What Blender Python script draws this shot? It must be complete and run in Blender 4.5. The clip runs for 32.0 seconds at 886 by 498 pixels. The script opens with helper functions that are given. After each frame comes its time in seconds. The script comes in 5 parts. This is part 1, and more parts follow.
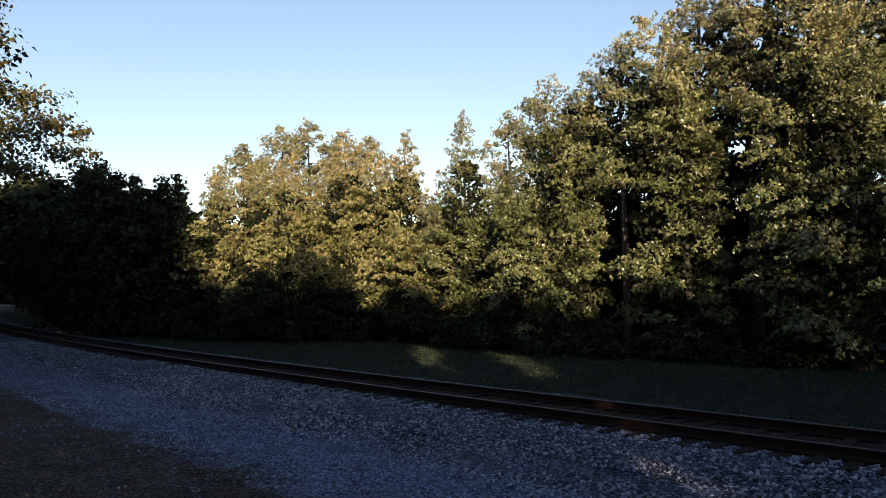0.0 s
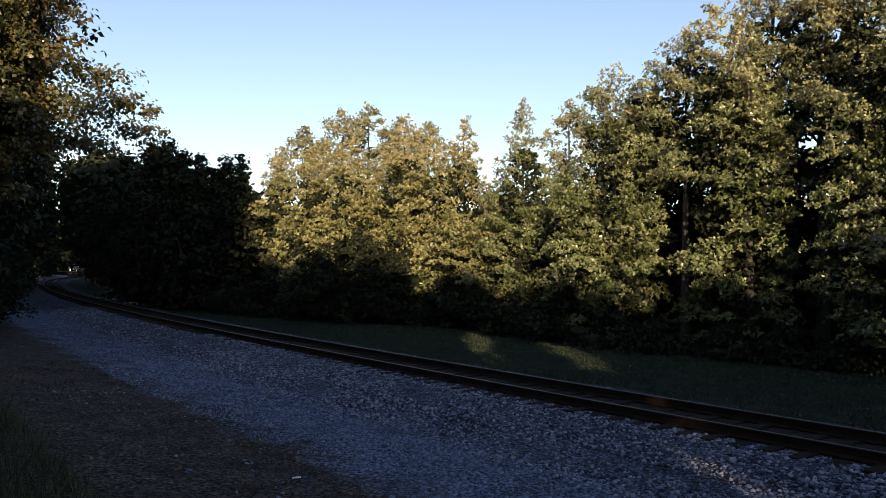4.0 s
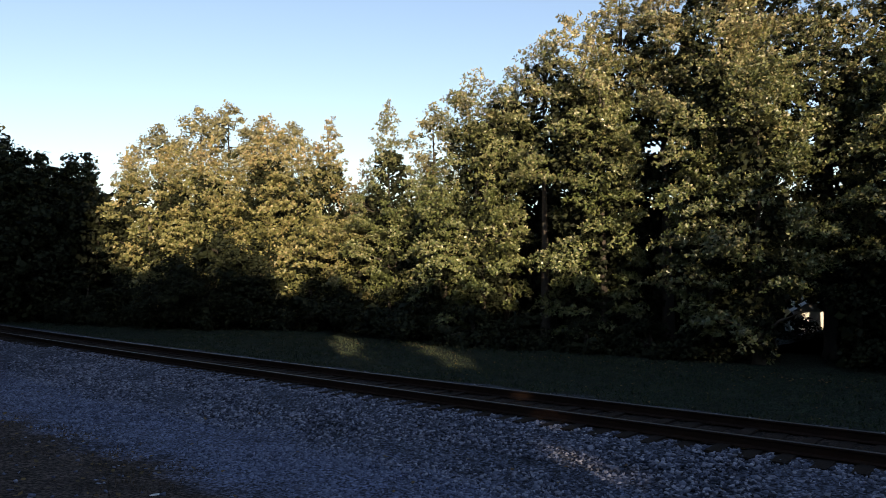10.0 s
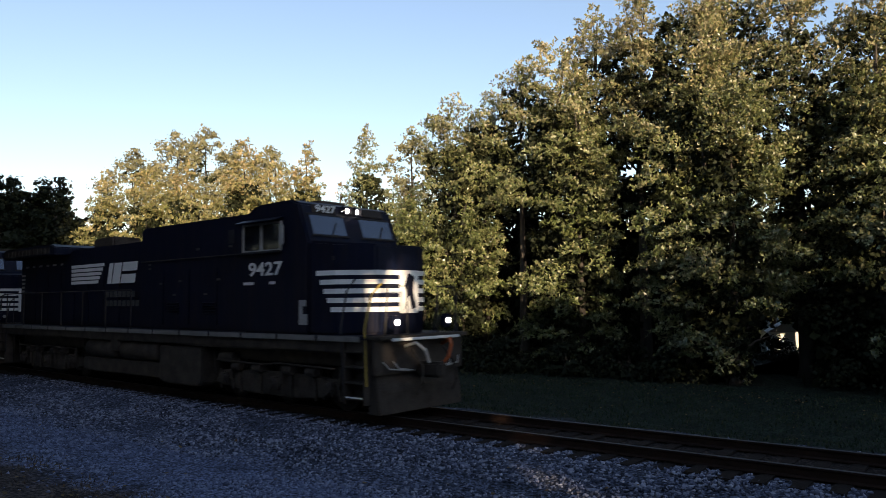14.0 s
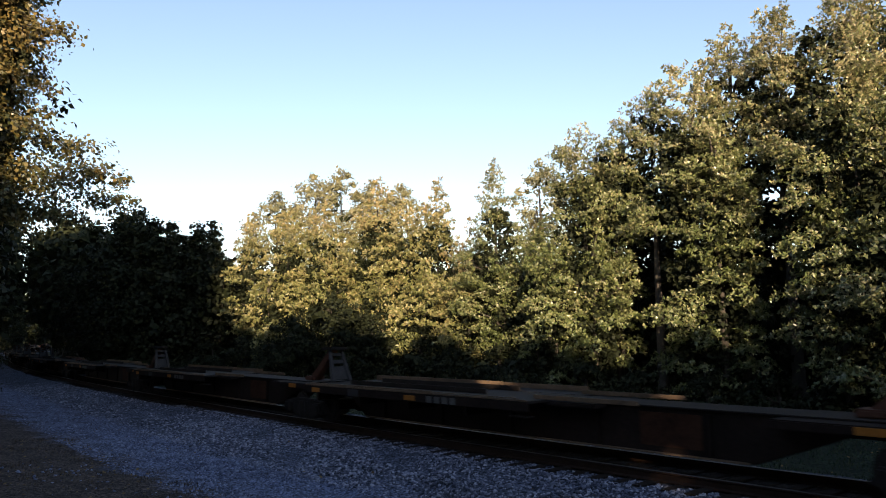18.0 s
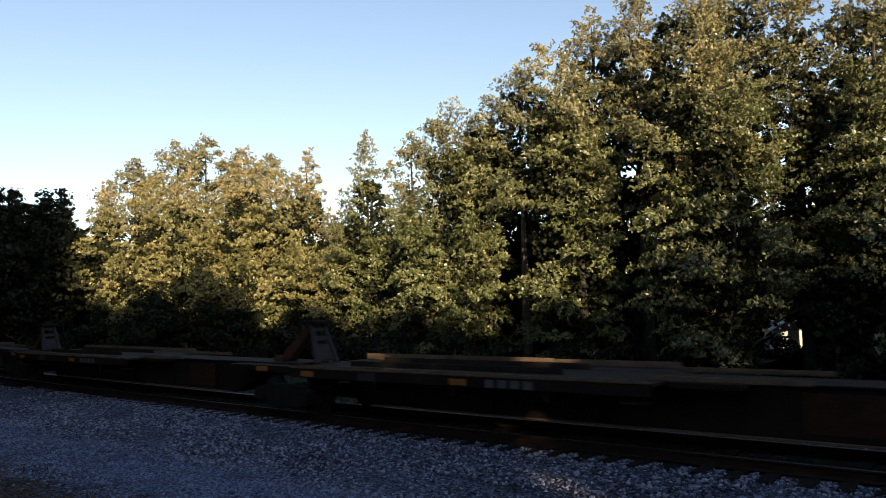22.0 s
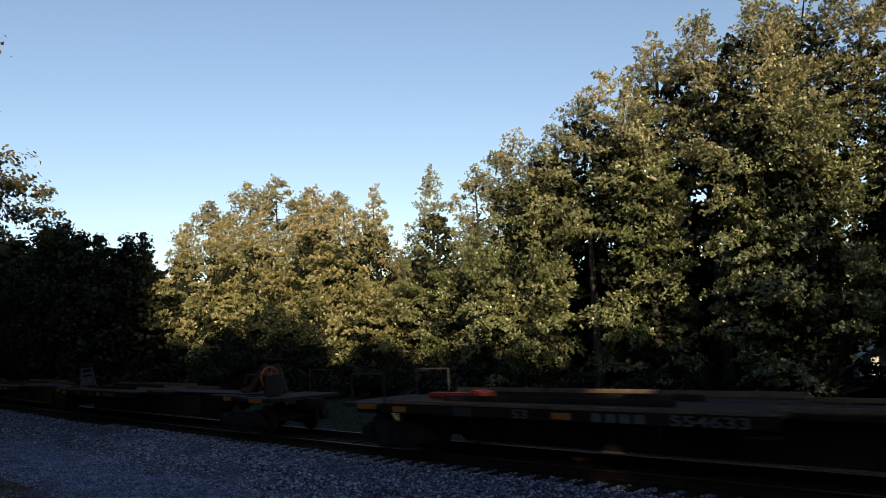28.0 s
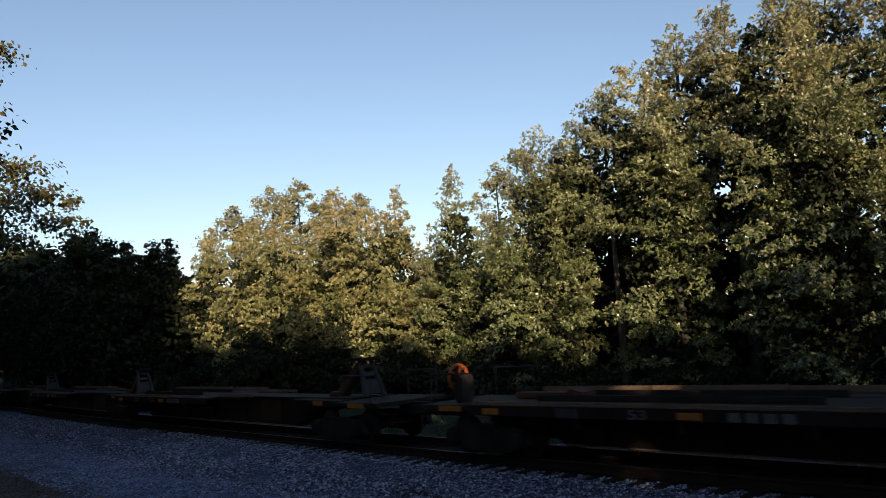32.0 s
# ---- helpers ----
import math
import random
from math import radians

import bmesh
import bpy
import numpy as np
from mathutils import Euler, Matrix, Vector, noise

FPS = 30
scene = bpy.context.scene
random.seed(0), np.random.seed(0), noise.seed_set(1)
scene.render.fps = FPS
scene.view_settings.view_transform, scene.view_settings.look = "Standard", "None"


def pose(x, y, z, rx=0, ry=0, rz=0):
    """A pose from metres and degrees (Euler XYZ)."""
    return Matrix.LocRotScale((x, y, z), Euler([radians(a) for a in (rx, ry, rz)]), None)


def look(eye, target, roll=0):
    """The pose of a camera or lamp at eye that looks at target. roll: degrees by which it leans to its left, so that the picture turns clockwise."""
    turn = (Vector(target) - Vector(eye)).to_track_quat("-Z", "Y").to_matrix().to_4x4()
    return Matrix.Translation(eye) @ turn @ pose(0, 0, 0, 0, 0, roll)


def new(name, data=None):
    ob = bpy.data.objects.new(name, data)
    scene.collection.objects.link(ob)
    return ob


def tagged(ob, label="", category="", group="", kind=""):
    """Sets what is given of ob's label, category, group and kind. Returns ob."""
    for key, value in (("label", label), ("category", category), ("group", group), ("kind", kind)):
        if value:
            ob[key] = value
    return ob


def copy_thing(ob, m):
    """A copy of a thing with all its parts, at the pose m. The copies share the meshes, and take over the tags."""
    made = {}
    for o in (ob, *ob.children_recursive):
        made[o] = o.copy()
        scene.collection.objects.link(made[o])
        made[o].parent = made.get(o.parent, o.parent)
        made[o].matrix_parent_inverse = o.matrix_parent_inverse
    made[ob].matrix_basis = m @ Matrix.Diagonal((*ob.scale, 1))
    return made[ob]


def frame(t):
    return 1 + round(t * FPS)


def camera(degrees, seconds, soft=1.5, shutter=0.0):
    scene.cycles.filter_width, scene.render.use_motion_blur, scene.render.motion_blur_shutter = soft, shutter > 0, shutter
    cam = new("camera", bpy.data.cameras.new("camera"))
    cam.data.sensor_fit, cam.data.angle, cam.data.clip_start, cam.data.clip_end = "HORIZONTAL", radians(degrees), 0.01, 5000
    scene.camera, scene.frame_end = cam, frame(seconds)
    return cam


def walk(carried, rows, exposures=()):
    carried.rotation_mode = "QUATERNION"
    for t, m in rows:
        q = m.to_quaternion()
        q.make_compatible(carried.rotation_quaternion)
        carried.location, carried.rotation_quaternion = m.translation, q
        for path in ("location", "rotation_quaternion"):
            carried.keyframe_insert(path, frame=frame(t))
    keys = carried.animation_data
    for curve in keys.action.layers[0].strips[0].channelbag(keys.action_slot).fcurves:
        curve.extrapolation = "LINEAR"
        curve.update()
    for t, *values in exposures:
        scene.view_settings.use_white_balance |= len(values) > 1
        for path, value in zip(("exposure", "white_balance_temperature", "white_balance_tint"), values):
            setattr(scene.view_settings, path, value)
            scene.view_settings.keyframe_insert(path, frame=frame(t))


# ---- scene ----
cam = camera(62.3, 32.0, soft=0.35, shutter=0.12)
EYE = 2.48  # above the rail tops, which lie at z = 0
ROWS = [
    (0, -0.04, 3.02, -1.38),
    (0.5, 0.12, 1.93, -1.83),
    (1, -1.67, 2.37, 0.74),
    (1.5, -3.33, 3.00, 0.83),
    (2, -3.43, 3.54, 0.00),
    (2.5, -1.29, 2.80, -0.03),
    (3, -1.01, 3.34, 0.19),
    (3.5, 1.05, 3.57, 0.58),
    (4, 4.29, 2.01, 0.95),
    (4.5, 5.26, 1.35, -0.33),
    (6.5, 3.69, 1.62, -0.97),
    (7, 3.16, 1.99, -1.50),
    (7.5, 0.69, 3.09, -0.35),
    (8, -0.25, 3.00, 0.52),
    (8.5, 0.59, 2.02, 0.74),
    (9, -3.16, 2.75, 0.70),
    (9.5, -8.68, 3.67, -1.00),
    (10, -6.11, 2.20, -0.19),
    (10.5, -2.07, 1.09, -0.69),
    (11, -2.01, 1.73, -0.87),
    (11.5, -3.12, 2.76, -1.22),
    (12, -4.81, 3.10, -0.83),
    (12.5, -5.69, 3.79, -0.96),
    (13, -6.86, 4.44, -0.53),
    (13.5, -7.54, 4.30, -0.99),
    (14, -7.80, 4.01, -0.62),
    (14.5, -7.95, 4.07, -0.98),
    (16.5, -7.08, 1.90, -0.29),
    (17, -1.87, 0.83, -2.02),
    (17.2, -2.73, -0.46, -1.73),
    (17.3, -2.90, -0.55, -2.00),
    (17.4, -4.33, -1.59, -2.53),
    (17.5, 0.07, -0.41, -2.39),
    (17.6, -2.28, 1.26, 0.52),
    (18, 2.30, 6.73, -0.94),
    (18.5, 0.42, 7.90, -0.53),
    (19, -5.04, 9.15, -1.88),
    (19.5, -4.66, 10.62, 0.84),
    (20, -4.72, 8.99, -0.28),
    (20.5, -7.26, 6.16, -1.82),
    (21, -7.34, 5.50, -0.83),
    (21.5, -9.04, 3.20, -1.41),
    (22, -7.69, 4.35, -1.65),
    (22.5, -5.38, 4.90, -1.87),
    (23, -6.12, 4.42, -3.69),
    (23.5, -3.70, 5.08, -4.22),
    (24, -2.01, 6.35, -4.01),
    (24.5, -2.10, 6.40, -2.81),
    (25, -2.16, 6.86, -2.68),
    (25.5, -2.88, 6.27, -2.44),
    (27.5, -2.56, 6.76, -2.57),
    (28, -2.56, 7.06, -2.83),
    (28.5, -2.67, 7.22, -3.13),
    (29, -2.59, 6.82, -3.10),
    (29.5, -2.32, 6.34, -2.50),
    (30, -2.81, 6.13, -2.37),
    (30.5, -2.82, 6.15, -2.38),
    (31, -2.13, 6.56, -2.69),
    (31.5, -1.42, 6.92, -2.80),
    (32, -0.81, 7.14, -3.91),
]
walk(cam, [(t, pose(0, 0, EYE, 0, 0, yaw) @ pose(0, 0, 0, 90 + pitch) @ pose(0, 0, 0, 0, 0, roll)) for t, yaw, pitch, roll in ROWS],
     exposures=[(0, 0.75, 7000, 21), (16.5, 0.9, 6950, 21), (17.5, 1.15, 7050, 22), (18.0, 1.08, 7000, 21), (18.5, 0.6, 6650, 20), (20, 0.40, 6560, 19), (21.2, 0.55, 6800, 20), (22, 0.82, 7150, 21), (22.9, 0.66, 7000, 21), (24, 0.54, 6800, 20), (32, 0.48, 6720, 19)])

# ---- light: low evening sun from behind the camera, clear sky ----
SUN_AZ, SUN_EL = 173.0, 10.5
world = bpy.data.worlds.new("sky")
scene.world = world
world.use_nodes = True
wn = world.node_tree.nodes
sky = wn.new("ShaderNodeTexSky")
sky.sky_type = "NISHITA"
sky.sun_disc = False
sky.sun_elevation, sky.sun_rotation = radians(SUN_EL), radians(SUN_AZ)
sky.air_density, sky.dust_density, sky.ozone_density = 1.0, 0.4, 1.6
wn["Background"].inputs["Strength"].default_value = 0.145
world.node_tree.links.new(sky.outputs[0], wn["Background"].inputs[0])
sun = new("sun", bpy.data.lights.new("sun", "SUN"))
sun.data.energy, sun.data.angle, sun.data.color = 5.0, radians(0.53), (1.0, 0.835, 0.56)
sun_from = Vector((math.sin(radians(SUN_AZ)) * math.cos(radians(SUN_EL)), math.cos(radians(SUN_AZ)) * math.cos(radians(SUN_EL)), math.sin(radians(SUN_EL))))
sun.matrix_world = look(sun_from * 100, (0, 0, 0))

# ---- the railway's line: a long curve; s runs back along it from the point nearest the camera, off is away from the camera ----
STEP = 0.5
LINE_S = np.arange(-120, 1010, STEP)
bend = np.where(LINE_S < 255, 0.002303 - 1.563e-5 * LINE_S + 4.9287e-8 * LINE_S ** 2, -0.004)
bend = np.where(LINE_S < -30, 0.0028, np.where(LINE_S > 420, 0.0, bend))
LINE_A = np.concatenate([[0], np.cumsum((bend[1:] + bend[:-1]) / 2 * STEP)])
near_i = int(np.argmin(abs(LINE_S)))
LINE_A += -0.77724 - LINE_A[near_i]
LINE_X = np.concatenate([[0], np.cumsum((np.sin(LINE_A[1:]) + np.sin(LINE_A[:-1])) / 2 * STEP)])
LINE_Y = np.concatenate([[0], np.cumsum((np.cos(LINE_A[1:]) + np.cos(LINE_A[:-1])) / 2 * STEP)])
LINE_X += math.cos(-0.77724) * 12.638 - LINE_X[near_i]
LINE_Y += -math.sin(-0.77724) * 12.638 - LINE_Y[near_i]


def on_line(s, off=0.0):
    """x, y and heading at s along the line and off metres beside it."""
    a = np.interp(s, LINE_S, LINE_A)
    return np.interp(s, LINE_S, LINE_X) + np.cos(a) * off, np.interp(s, LINE_S, LINE_Y) - np.sin(a) * off, a


def ground_z(off):
    """Height of the ground beside the line: ballast shoulder, gravel apron, dirt bank towards the camera, lawn beyond."""
    return np.interp(off, [-80, -30, -13, -9, -6, -4.2, -2.2, -1.7, 1.7, 2.6, 4.2, 9, 40, 90],
                     [1.2, 0.9, 0.25, -0.05, -0.32, -0.42, -0.26, -0.205, -0.205, -0.36, -0.5, -0.42, -0.35, 0.6])


# ---- materials ----
def material(name, colour, rough=0.7, metal=0.0, spread=0.25, scale=8.0, fine=60.0, bump=0.15, second=None, spec=0.5):
    """A node material with stains at one scale, grain at another and a little relief, in object space."""
    m = bpy.data.materials.new(name)
    m.use_nodes = True
    n, l = m.node_tree.nodes, m.node_tree.links
    b = n["Principled BSDF"]
    b.inputs["Roughness"].default_value, b.inputs["Metallic"].default_value = rough, metal
    b.inputs["Specular IOR Level"].default_value = spec
    co = n.new("ShaderNodeTexCoord")
    big, small = n.new("ShaderNodeTexNoise"), n.new("ShaderNodeTexNoise")
    big.inputs["Scale"].default_value, small.inputs["Scale"].default_value = scale, fine
    big.inputs["Detail"].default_value, small.inputs["Detail"].default_value = 5, 3
    for x in (big, small):
        l.new(co.outputs["Object"], x.inputs["Vector"])
    ramp = n.new("ShaderNodeValToRGB")
    dark = tuple(c * (1 - spread) for c in colour)
    light = second or tuple(min(1, c * (1 + spread)) for c in colour)
    ramp.color_ramp.elements[0].position, ramp.color_ramp.elements[1].position = 0.32, 0.68
    ramp.color_ramp.elements[0].color, ramp.color_ramp.elements[1].color = (*dark, 1), (*light, 1)
    mixed = n.new("ShaderNodeMath")
    mixed.operation = "MULTIPLY_ADD"
    l.new(small.outputs["Fac"], mixed.inputs[0])
    mixed.inputs[1].default_value = 0.45
    half = n.new("ShaderNodeMath")
    half.operation = "MULTIPLY"
    half.inputs[1].default_value = 0.55
    l.new(big.outputs["Fac"], half.inputs[0])
    l.new(half.outputs[0], mixed.inputs[2])
    l.new(mixed.outputs[0], ramp.inputs[0])
    l.new(ramp.outputs[0], b.inputs["Base Color"])
    if bump:
        bp = n.new("ShaderNodeBump")
        bp.inputs["Strength"].default_value, bp.inputs["Distance"].default_value = bump, 0.02
        l.new(small.outputs["Fac"], bp.inputs["Height"])
        l.new(bp.outputs[0], b.inputs["Normal"])
    return m


def leaf_material(name, colours, rough=0.42, spec=0.6, through_=0.15):
    """Leaves: colour varies leaf by leaf and in drifts through the crown; some light passes through."""
    m = bpy.data.materials.new(name)
    m.use_nodes = True
    n, l = m.node_tree.nodes, m.node_tree.links
    b, out = n["Principled BSDF"], n["Material Output"]
    geo, co, noi = n.new("ShaderNodeNewGeometry"), n.new("ShaderNodeTexCoord"), n.new("ShaderNodeTexNoise")
    noi.inputs["Scale"].default_value = 0.45
    l.new(co.outputs["Object"], noi.inputs["Vector"])
    mix = n.new("ShaderNodeMath")
    mix.operation = "MULTIPLY_ADD"
    mix.inputs[1].default_value = 0.42
    l.new(geo.outputs["Random Per Island"], mix.inputs[0])
    part_ = n.new("ShaderNodeMath")
    part_.operation = "MULTIPLY"
    part_.inputs[1].default_value = 0.62
    l.new(noi.outputs["Fac"], part_.inputs[0])
    l.new(part_.outputs[0], mix.inputs[2])
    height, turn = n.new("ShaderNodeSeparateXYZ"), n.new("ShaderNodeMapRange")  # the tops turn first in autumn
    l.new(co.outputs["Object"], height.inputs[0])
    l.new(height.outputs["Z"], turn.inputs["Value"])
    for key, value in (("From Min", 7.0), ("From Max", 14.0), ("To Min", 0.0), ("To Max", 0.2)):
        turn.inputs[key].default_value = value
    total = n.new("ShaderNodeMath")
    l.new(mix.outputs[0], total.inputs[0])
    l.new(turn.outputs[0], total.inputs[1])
    ramp = n.new("ShaderNodeValToRGB")
    e = ramp.color_ramp.elements
    while len(e) < len(colours):
        e.new(0.5)
    for i, c in enumerate(colours):
        e[i].position, e[i].color = 0.15 + 0.7 * i / (len(colours) - 1), (*c, 1)
    l.new(total.outputs[0], ramp.inputs[0])
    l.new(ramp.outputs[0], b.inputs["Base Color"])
    b.inputs["Roughness"].default_value = rough
    b.inputs["Specular IOR Level"].default_value = spec
    tr, ms = n.new("ShaderNodeBsdfTranslucent"), n.new("ShaderNodeMixShader")
    ms.inputs[0].default_value = through_
    l.new(ramp.outputs[0], tr.inputs["Color"])
    l.new(b.outputs[0], ms.inputs[1])
    l.new(tr.outputs[0], ms.inputs[2])
    l.new(ms.outputs[0], out.inputs["Surface"])
    return m


LEAVES = {
    "green": leaf_material("leaf_green", [(0.031, 0.044, 0.014), (0.092, 0.124, 0.037), (0.186, 0.208, 0.080), (0.36, 0.305, 0.175)], 0.38, 0.8),
    "deep": leaf_material("leaf_deep_green", [(0.024, 0.036, 0.012), (0.075, 0.101, 0.032), (0.148, 0.166, 0.064), (0.30, 0.25, 0.135)], 0.38, 0.8),
    "gold": leaf_material("leaf_gold_green", [(0.046, 0.060, 0.018), (0.140, 0.156, 0.050), (0.26, 0.247, 0.10), (0.46, 0.345, 0.18)]),
    "amber": leaf_material("leaf_amber", [(0.07, 0.075, 0.022), (0.19, 0.165, 0.065), (0.36, 0.25, 0.13)]),
    "far": leaf_material("leaf_far", [(0.11, 0.12, 0.055), (0.17, 0.17, 0.08), (0.23, 0.21, 0.11)]),
    # near-black leaves: shade put into the colour, for shaded trees and crown insides
    "dark": leaf_material("leaf_shade_dark", [(0.007, 0.009, 0.005), (0.015, 0.020, 0.009), (0.032, 0.038, 0.017)], 0.65, 0.15, 0.05),
    "near": leaf_material("leaf_near", [(0.02, 0.03, 0.009), (0.05, 0.058, 0.018), (0.115, 0.095, 0.028), (0.17, 0.115, 0.032)]),
}
BARK = material("bark", (0.05, 0.042, 0.034), 0.9, spread=0.4, scale=3, fine=30, bump=0.6)


def ground_material():
    """Ballast, gravel apron, dirt and lawn, by the distance from the line, with ragged borders."""
    m = bpy.data.materials.new("ground_cover")
    m.use_nodes = True
    n, l = m.node_tree.nodes, m.node_tree.links
    b = n["Principled BSDF"]
    b.inputs["Roughness"].default_value, b.inputs["Specular IOR Level"].default_value = 0.95, 0.2
    co, at = n.new("ShaderNodeTexCoord"), n.new("ShaderNodeAttribute")
    at.attribute_name = "beside"

    def noise_of(scale, detail=4):
        x = n.new("ShaderNodeTexNoise")
        x.inputs["Scale"].default_value, x.inputs["Detail"].default_value = scale, detail
        l.new(co.outputs["Object"], x.inputs["Vector"])
        return x.outputs["Fac"]

    def sums(a, k, c):
        x = n.new("ShaderNodeMath")
        x.operation = "MULTIPLY_ADD"
        l.new(a, x.inputs[0])
        x.inputs[1].default_value = k
        if isinstance(c, float):
            x.inputs[2].default_value = c
        else:
            l.new(c, x.inputs[2])
        return x.outputs[0]

    ragged = sums(noise_of(0.55, 6), 2.6, sums(noise_of(5.0), 1.1, sums(at.outputs["Fac"], 1.0, -1.85)))
    place = n.new("ShaderNodeMapRange")
    place.inputs["From Min"].default_value, place.inputs["From Max"].default_value = -12.0, 6.0
    l.new(ragged, place.inputs["Value"])

    def zones(pairs):
        r = n.new("ShaderNodeValToRGB")
        e = r.color_ramp.elements
        while len(e) < len(pairs):
            e.new(0.5)
        for k, (off, c) in enumerate(pairs):
            e[k].position, e[k].color = (off + 12) / 18, (*c, 1)
        l.new(place.outputs[0], r.inputs[0])
        return r.outputs[0]

    bed = (0.040, 0.029, 0.024)
    grass, dirt, apron, rock, lawn = (0.018, 0.026, 0.011), (0.074, 0.054, 0.048), (0.13, 0.155, 0.245), (0.083, 0.097, 0.14), (0.016, 0.029, 0.018)
    base = zones([(-11.9, grass), (-11.2, dirt), (-7.5, dirt), (-6.5, apron), (-4.6, apron), (-3.6, rock), (-1.25, rock), (-0.95, bed), (1.2, bed), (1.6, rock), (2.6, rock), (3.2, lawn)])
    grain = n.new("ShaderNodeValToRGB")
    grain.color_ramp.elements[0].position, grain.color_ramp.elements[1].position = 0.28, 0.78
    grain.color_ramp.elements[0].color, grain.color_ramp.elements[1].color = (0.18, 0.18, 0.18, 1), (1.75, 1.75, 1.75, 1)
    vor = n.new("ShaderNodeTexVoronoi")
    vor.inputs["Scale"].default_value = 22.0
    l.new(co.outputs["Object"], vor.inputs["Vector"])
    speck = sums(vor.outputs["Color"], 0.6, sums(noise_of(40.0), 0.45, 0.0))
    l.new(sums(vor.outputs["Distance"], -0.55, sums(speck, 1.0, 0.2)), grain.inputs[0])
    mul = n.new("ShaderNodeMix")
    mul.data_type, mul.blend_type = "RGBA", "MULTIPLY"
    mul.inputs["Factor"].default_value = 1.0
    stain = n.new("ShaderNodeMapRange")
    for key, value in (("From Min", 0.3), ("From Max", 0.7), ("To Min", 0.55), ("To Max", 1.35)):
        stain.inputs[key].default_value = value
    l.new(noise_of(1.7, 6), stain.inputs["Value"])
    blot = n.new("ShaderNodeMix")
    blot.data_type, blot.blend_type = "RGBA", "MULTIPLY"
    blot.inputs["Factor"].default_value = 1.0
    l.new(base, blot.inputs["A"])
    l.new(stain.outputs[0], blot.inputs["B"])
    l.new(blot.outputs["Result"], mul.inputs["A"])
    l.new(grain.outputs[0], mul.inputs["B"])
    l.new(mul.outputs["Result"], b.inputs["Base Color"])
    bp = n.new("ShaderNodeBump")
    bp.inputs["Strength"].default_value, bp.inputs["Distance"].default_value = 0.9, 0.04
    l.new(vor.outputs["Distance"], bp.inputs["Height"])
    l.new(bp.outputs[0], b.inputs["Normal"])
    return m


GROUND = ground_material()


def pieces_material(name, colours, rough=0.9):
    """Loose small pieces, each with a shade of its own."""
    m = bpy.data.materials.new(name)
    m.use_nodes = True
    n, l = m.node_tree.nodes, m.node_tree.links
    b, geo, ramp = n["Principled BSDF"], n.new("ShaderNodeNewGeometry"), n.new("ShaderNodeValToRGB")
    e = ramp.color_ramp.elements
    while len(e) < len(colours):
        e.new(0.5)
    for i, c in enumerate(colours):
        e[i].position, e[i].color = i / (len(colours) - 1), (*c, 1)
    l.new(geo.outputs["Random Per Island"], ramp.inputs[0])
    l.new(ramp.outputs[0], b.inputs["Base Color"])
    b.inputs["Roughness"].default_value, b.inputs["Specular IOR Level"].default_value = rough, 0.25
    return m


BED_STONES = pieces_material("bed_stone", [(0.016, 0.012, 0.010), (0.05, 0.038, 0.032), (0.12, 0.095, 0.08)])
STONES = pieces_material("ballast_stone", [(0.02, 0.023, 0.033), (0.08, 0.092, 0.133), (0.172, 0.186, 0.25), (0.36, 0.372, 0.44)])
CHIPS = pieces_material("gravel_chip", [(0.058, 0.07, 0.112), (0.132, 0.157, 0.24), (0.26, 0.295, 0.40)])
FALLEN = pieces_material("fallen_leaf", [(0.09, 0.05, 0.025), (0.2, 0.13, 0.05), (0.07, 0.055, 0.03)])
BLADES = pieces_material("grass_blade", [(0.012, 0.022, 0.012), (0.024, 0.040, 0.021), (0.050, 0.056, 0.028)])
BANK_BLADES = pieces_material("bank_grass_blade", [(0.03, 0.036, 0.018), (0.06, 0.07, 0.034), (0.11, 0.105, 0.055)])
WEEDS = pieces_material("dry_weed", [(0.03, 0.022, 0.016), (0.07, 0.05, 0.034), (0.12, 0.09, 0.06)])
RUST = material("rail_rust", (0.023, 0.013, 0.0095), 0.85, spec=0.1, spread=0.35, scale=2, fine=40)
STEEL = material("rail_head_steel", (0.13, 0.12, 0.115), 0.5, 1.0, spread=0.2, scale=1, fine=30, bump=0.05)
TIE = material("tie_creosote", (0.022, 0.016, 0.013), 0.9, spec=0.1, spread=0.5, scale=4, fine=50, bump=0.5)
BLACK = material("locomotive_black", (0.0032, 0.0058, 0.0185), 0.5, spread=0.3, scale=1.5, fine=20, bump=0.04, spec=0.12)


def road_dust(m, dust, most):
    """Lays brown dust over a paint, in streaks that run down it."""
    n, l = m.node_tree.nodes, m.node_tree.links
    b = n["Principled BSDF"]
    co, fit, noi, cut, mix = n.new("ShaderNodeTexCoord"), n.new("ShaderNodeMapping"), n.new("ShaderNodeTexNoise"), n.new("ShaderNodeMapRange"), n.new("ShaderNodeMixRGB")
    fit.inputs["Scale"].default_value = (5.0, 5.0, 0.45)
    noi.inputs["Scale"].default_value, noi.inputs["Detail"].default_value = 1.0, 5.0
    for key, value in (("From Min", 0.42), ("From Max", 0.72), ("To Min", 0.0), ("To Max", most)):
        cut.inputs[key].default_value = value
    l.new(co.outputs["Object"], fit.inputs["Vector"])
    l.new(fit.outputs[0], noi.inputs["Vector"])
    l.new(noi.outputs["Fac"], cut.inputs["Value"])
    l.new(cut.outputs[0], mix.inputs["Fac"])
    mix.inputs["Color2"].default_value = (*dust, 1)
    old = b.inputs["Base Color"].links
    if old:
        l.new(old[0].from_socket, mix.inputs["Color1"])
    else:
        mix.inputs["Color1"].default_value = b.inputs["Base Color"].default_value[:]
    l.new(mix.outputs[0], b.inputs["Base Color"])


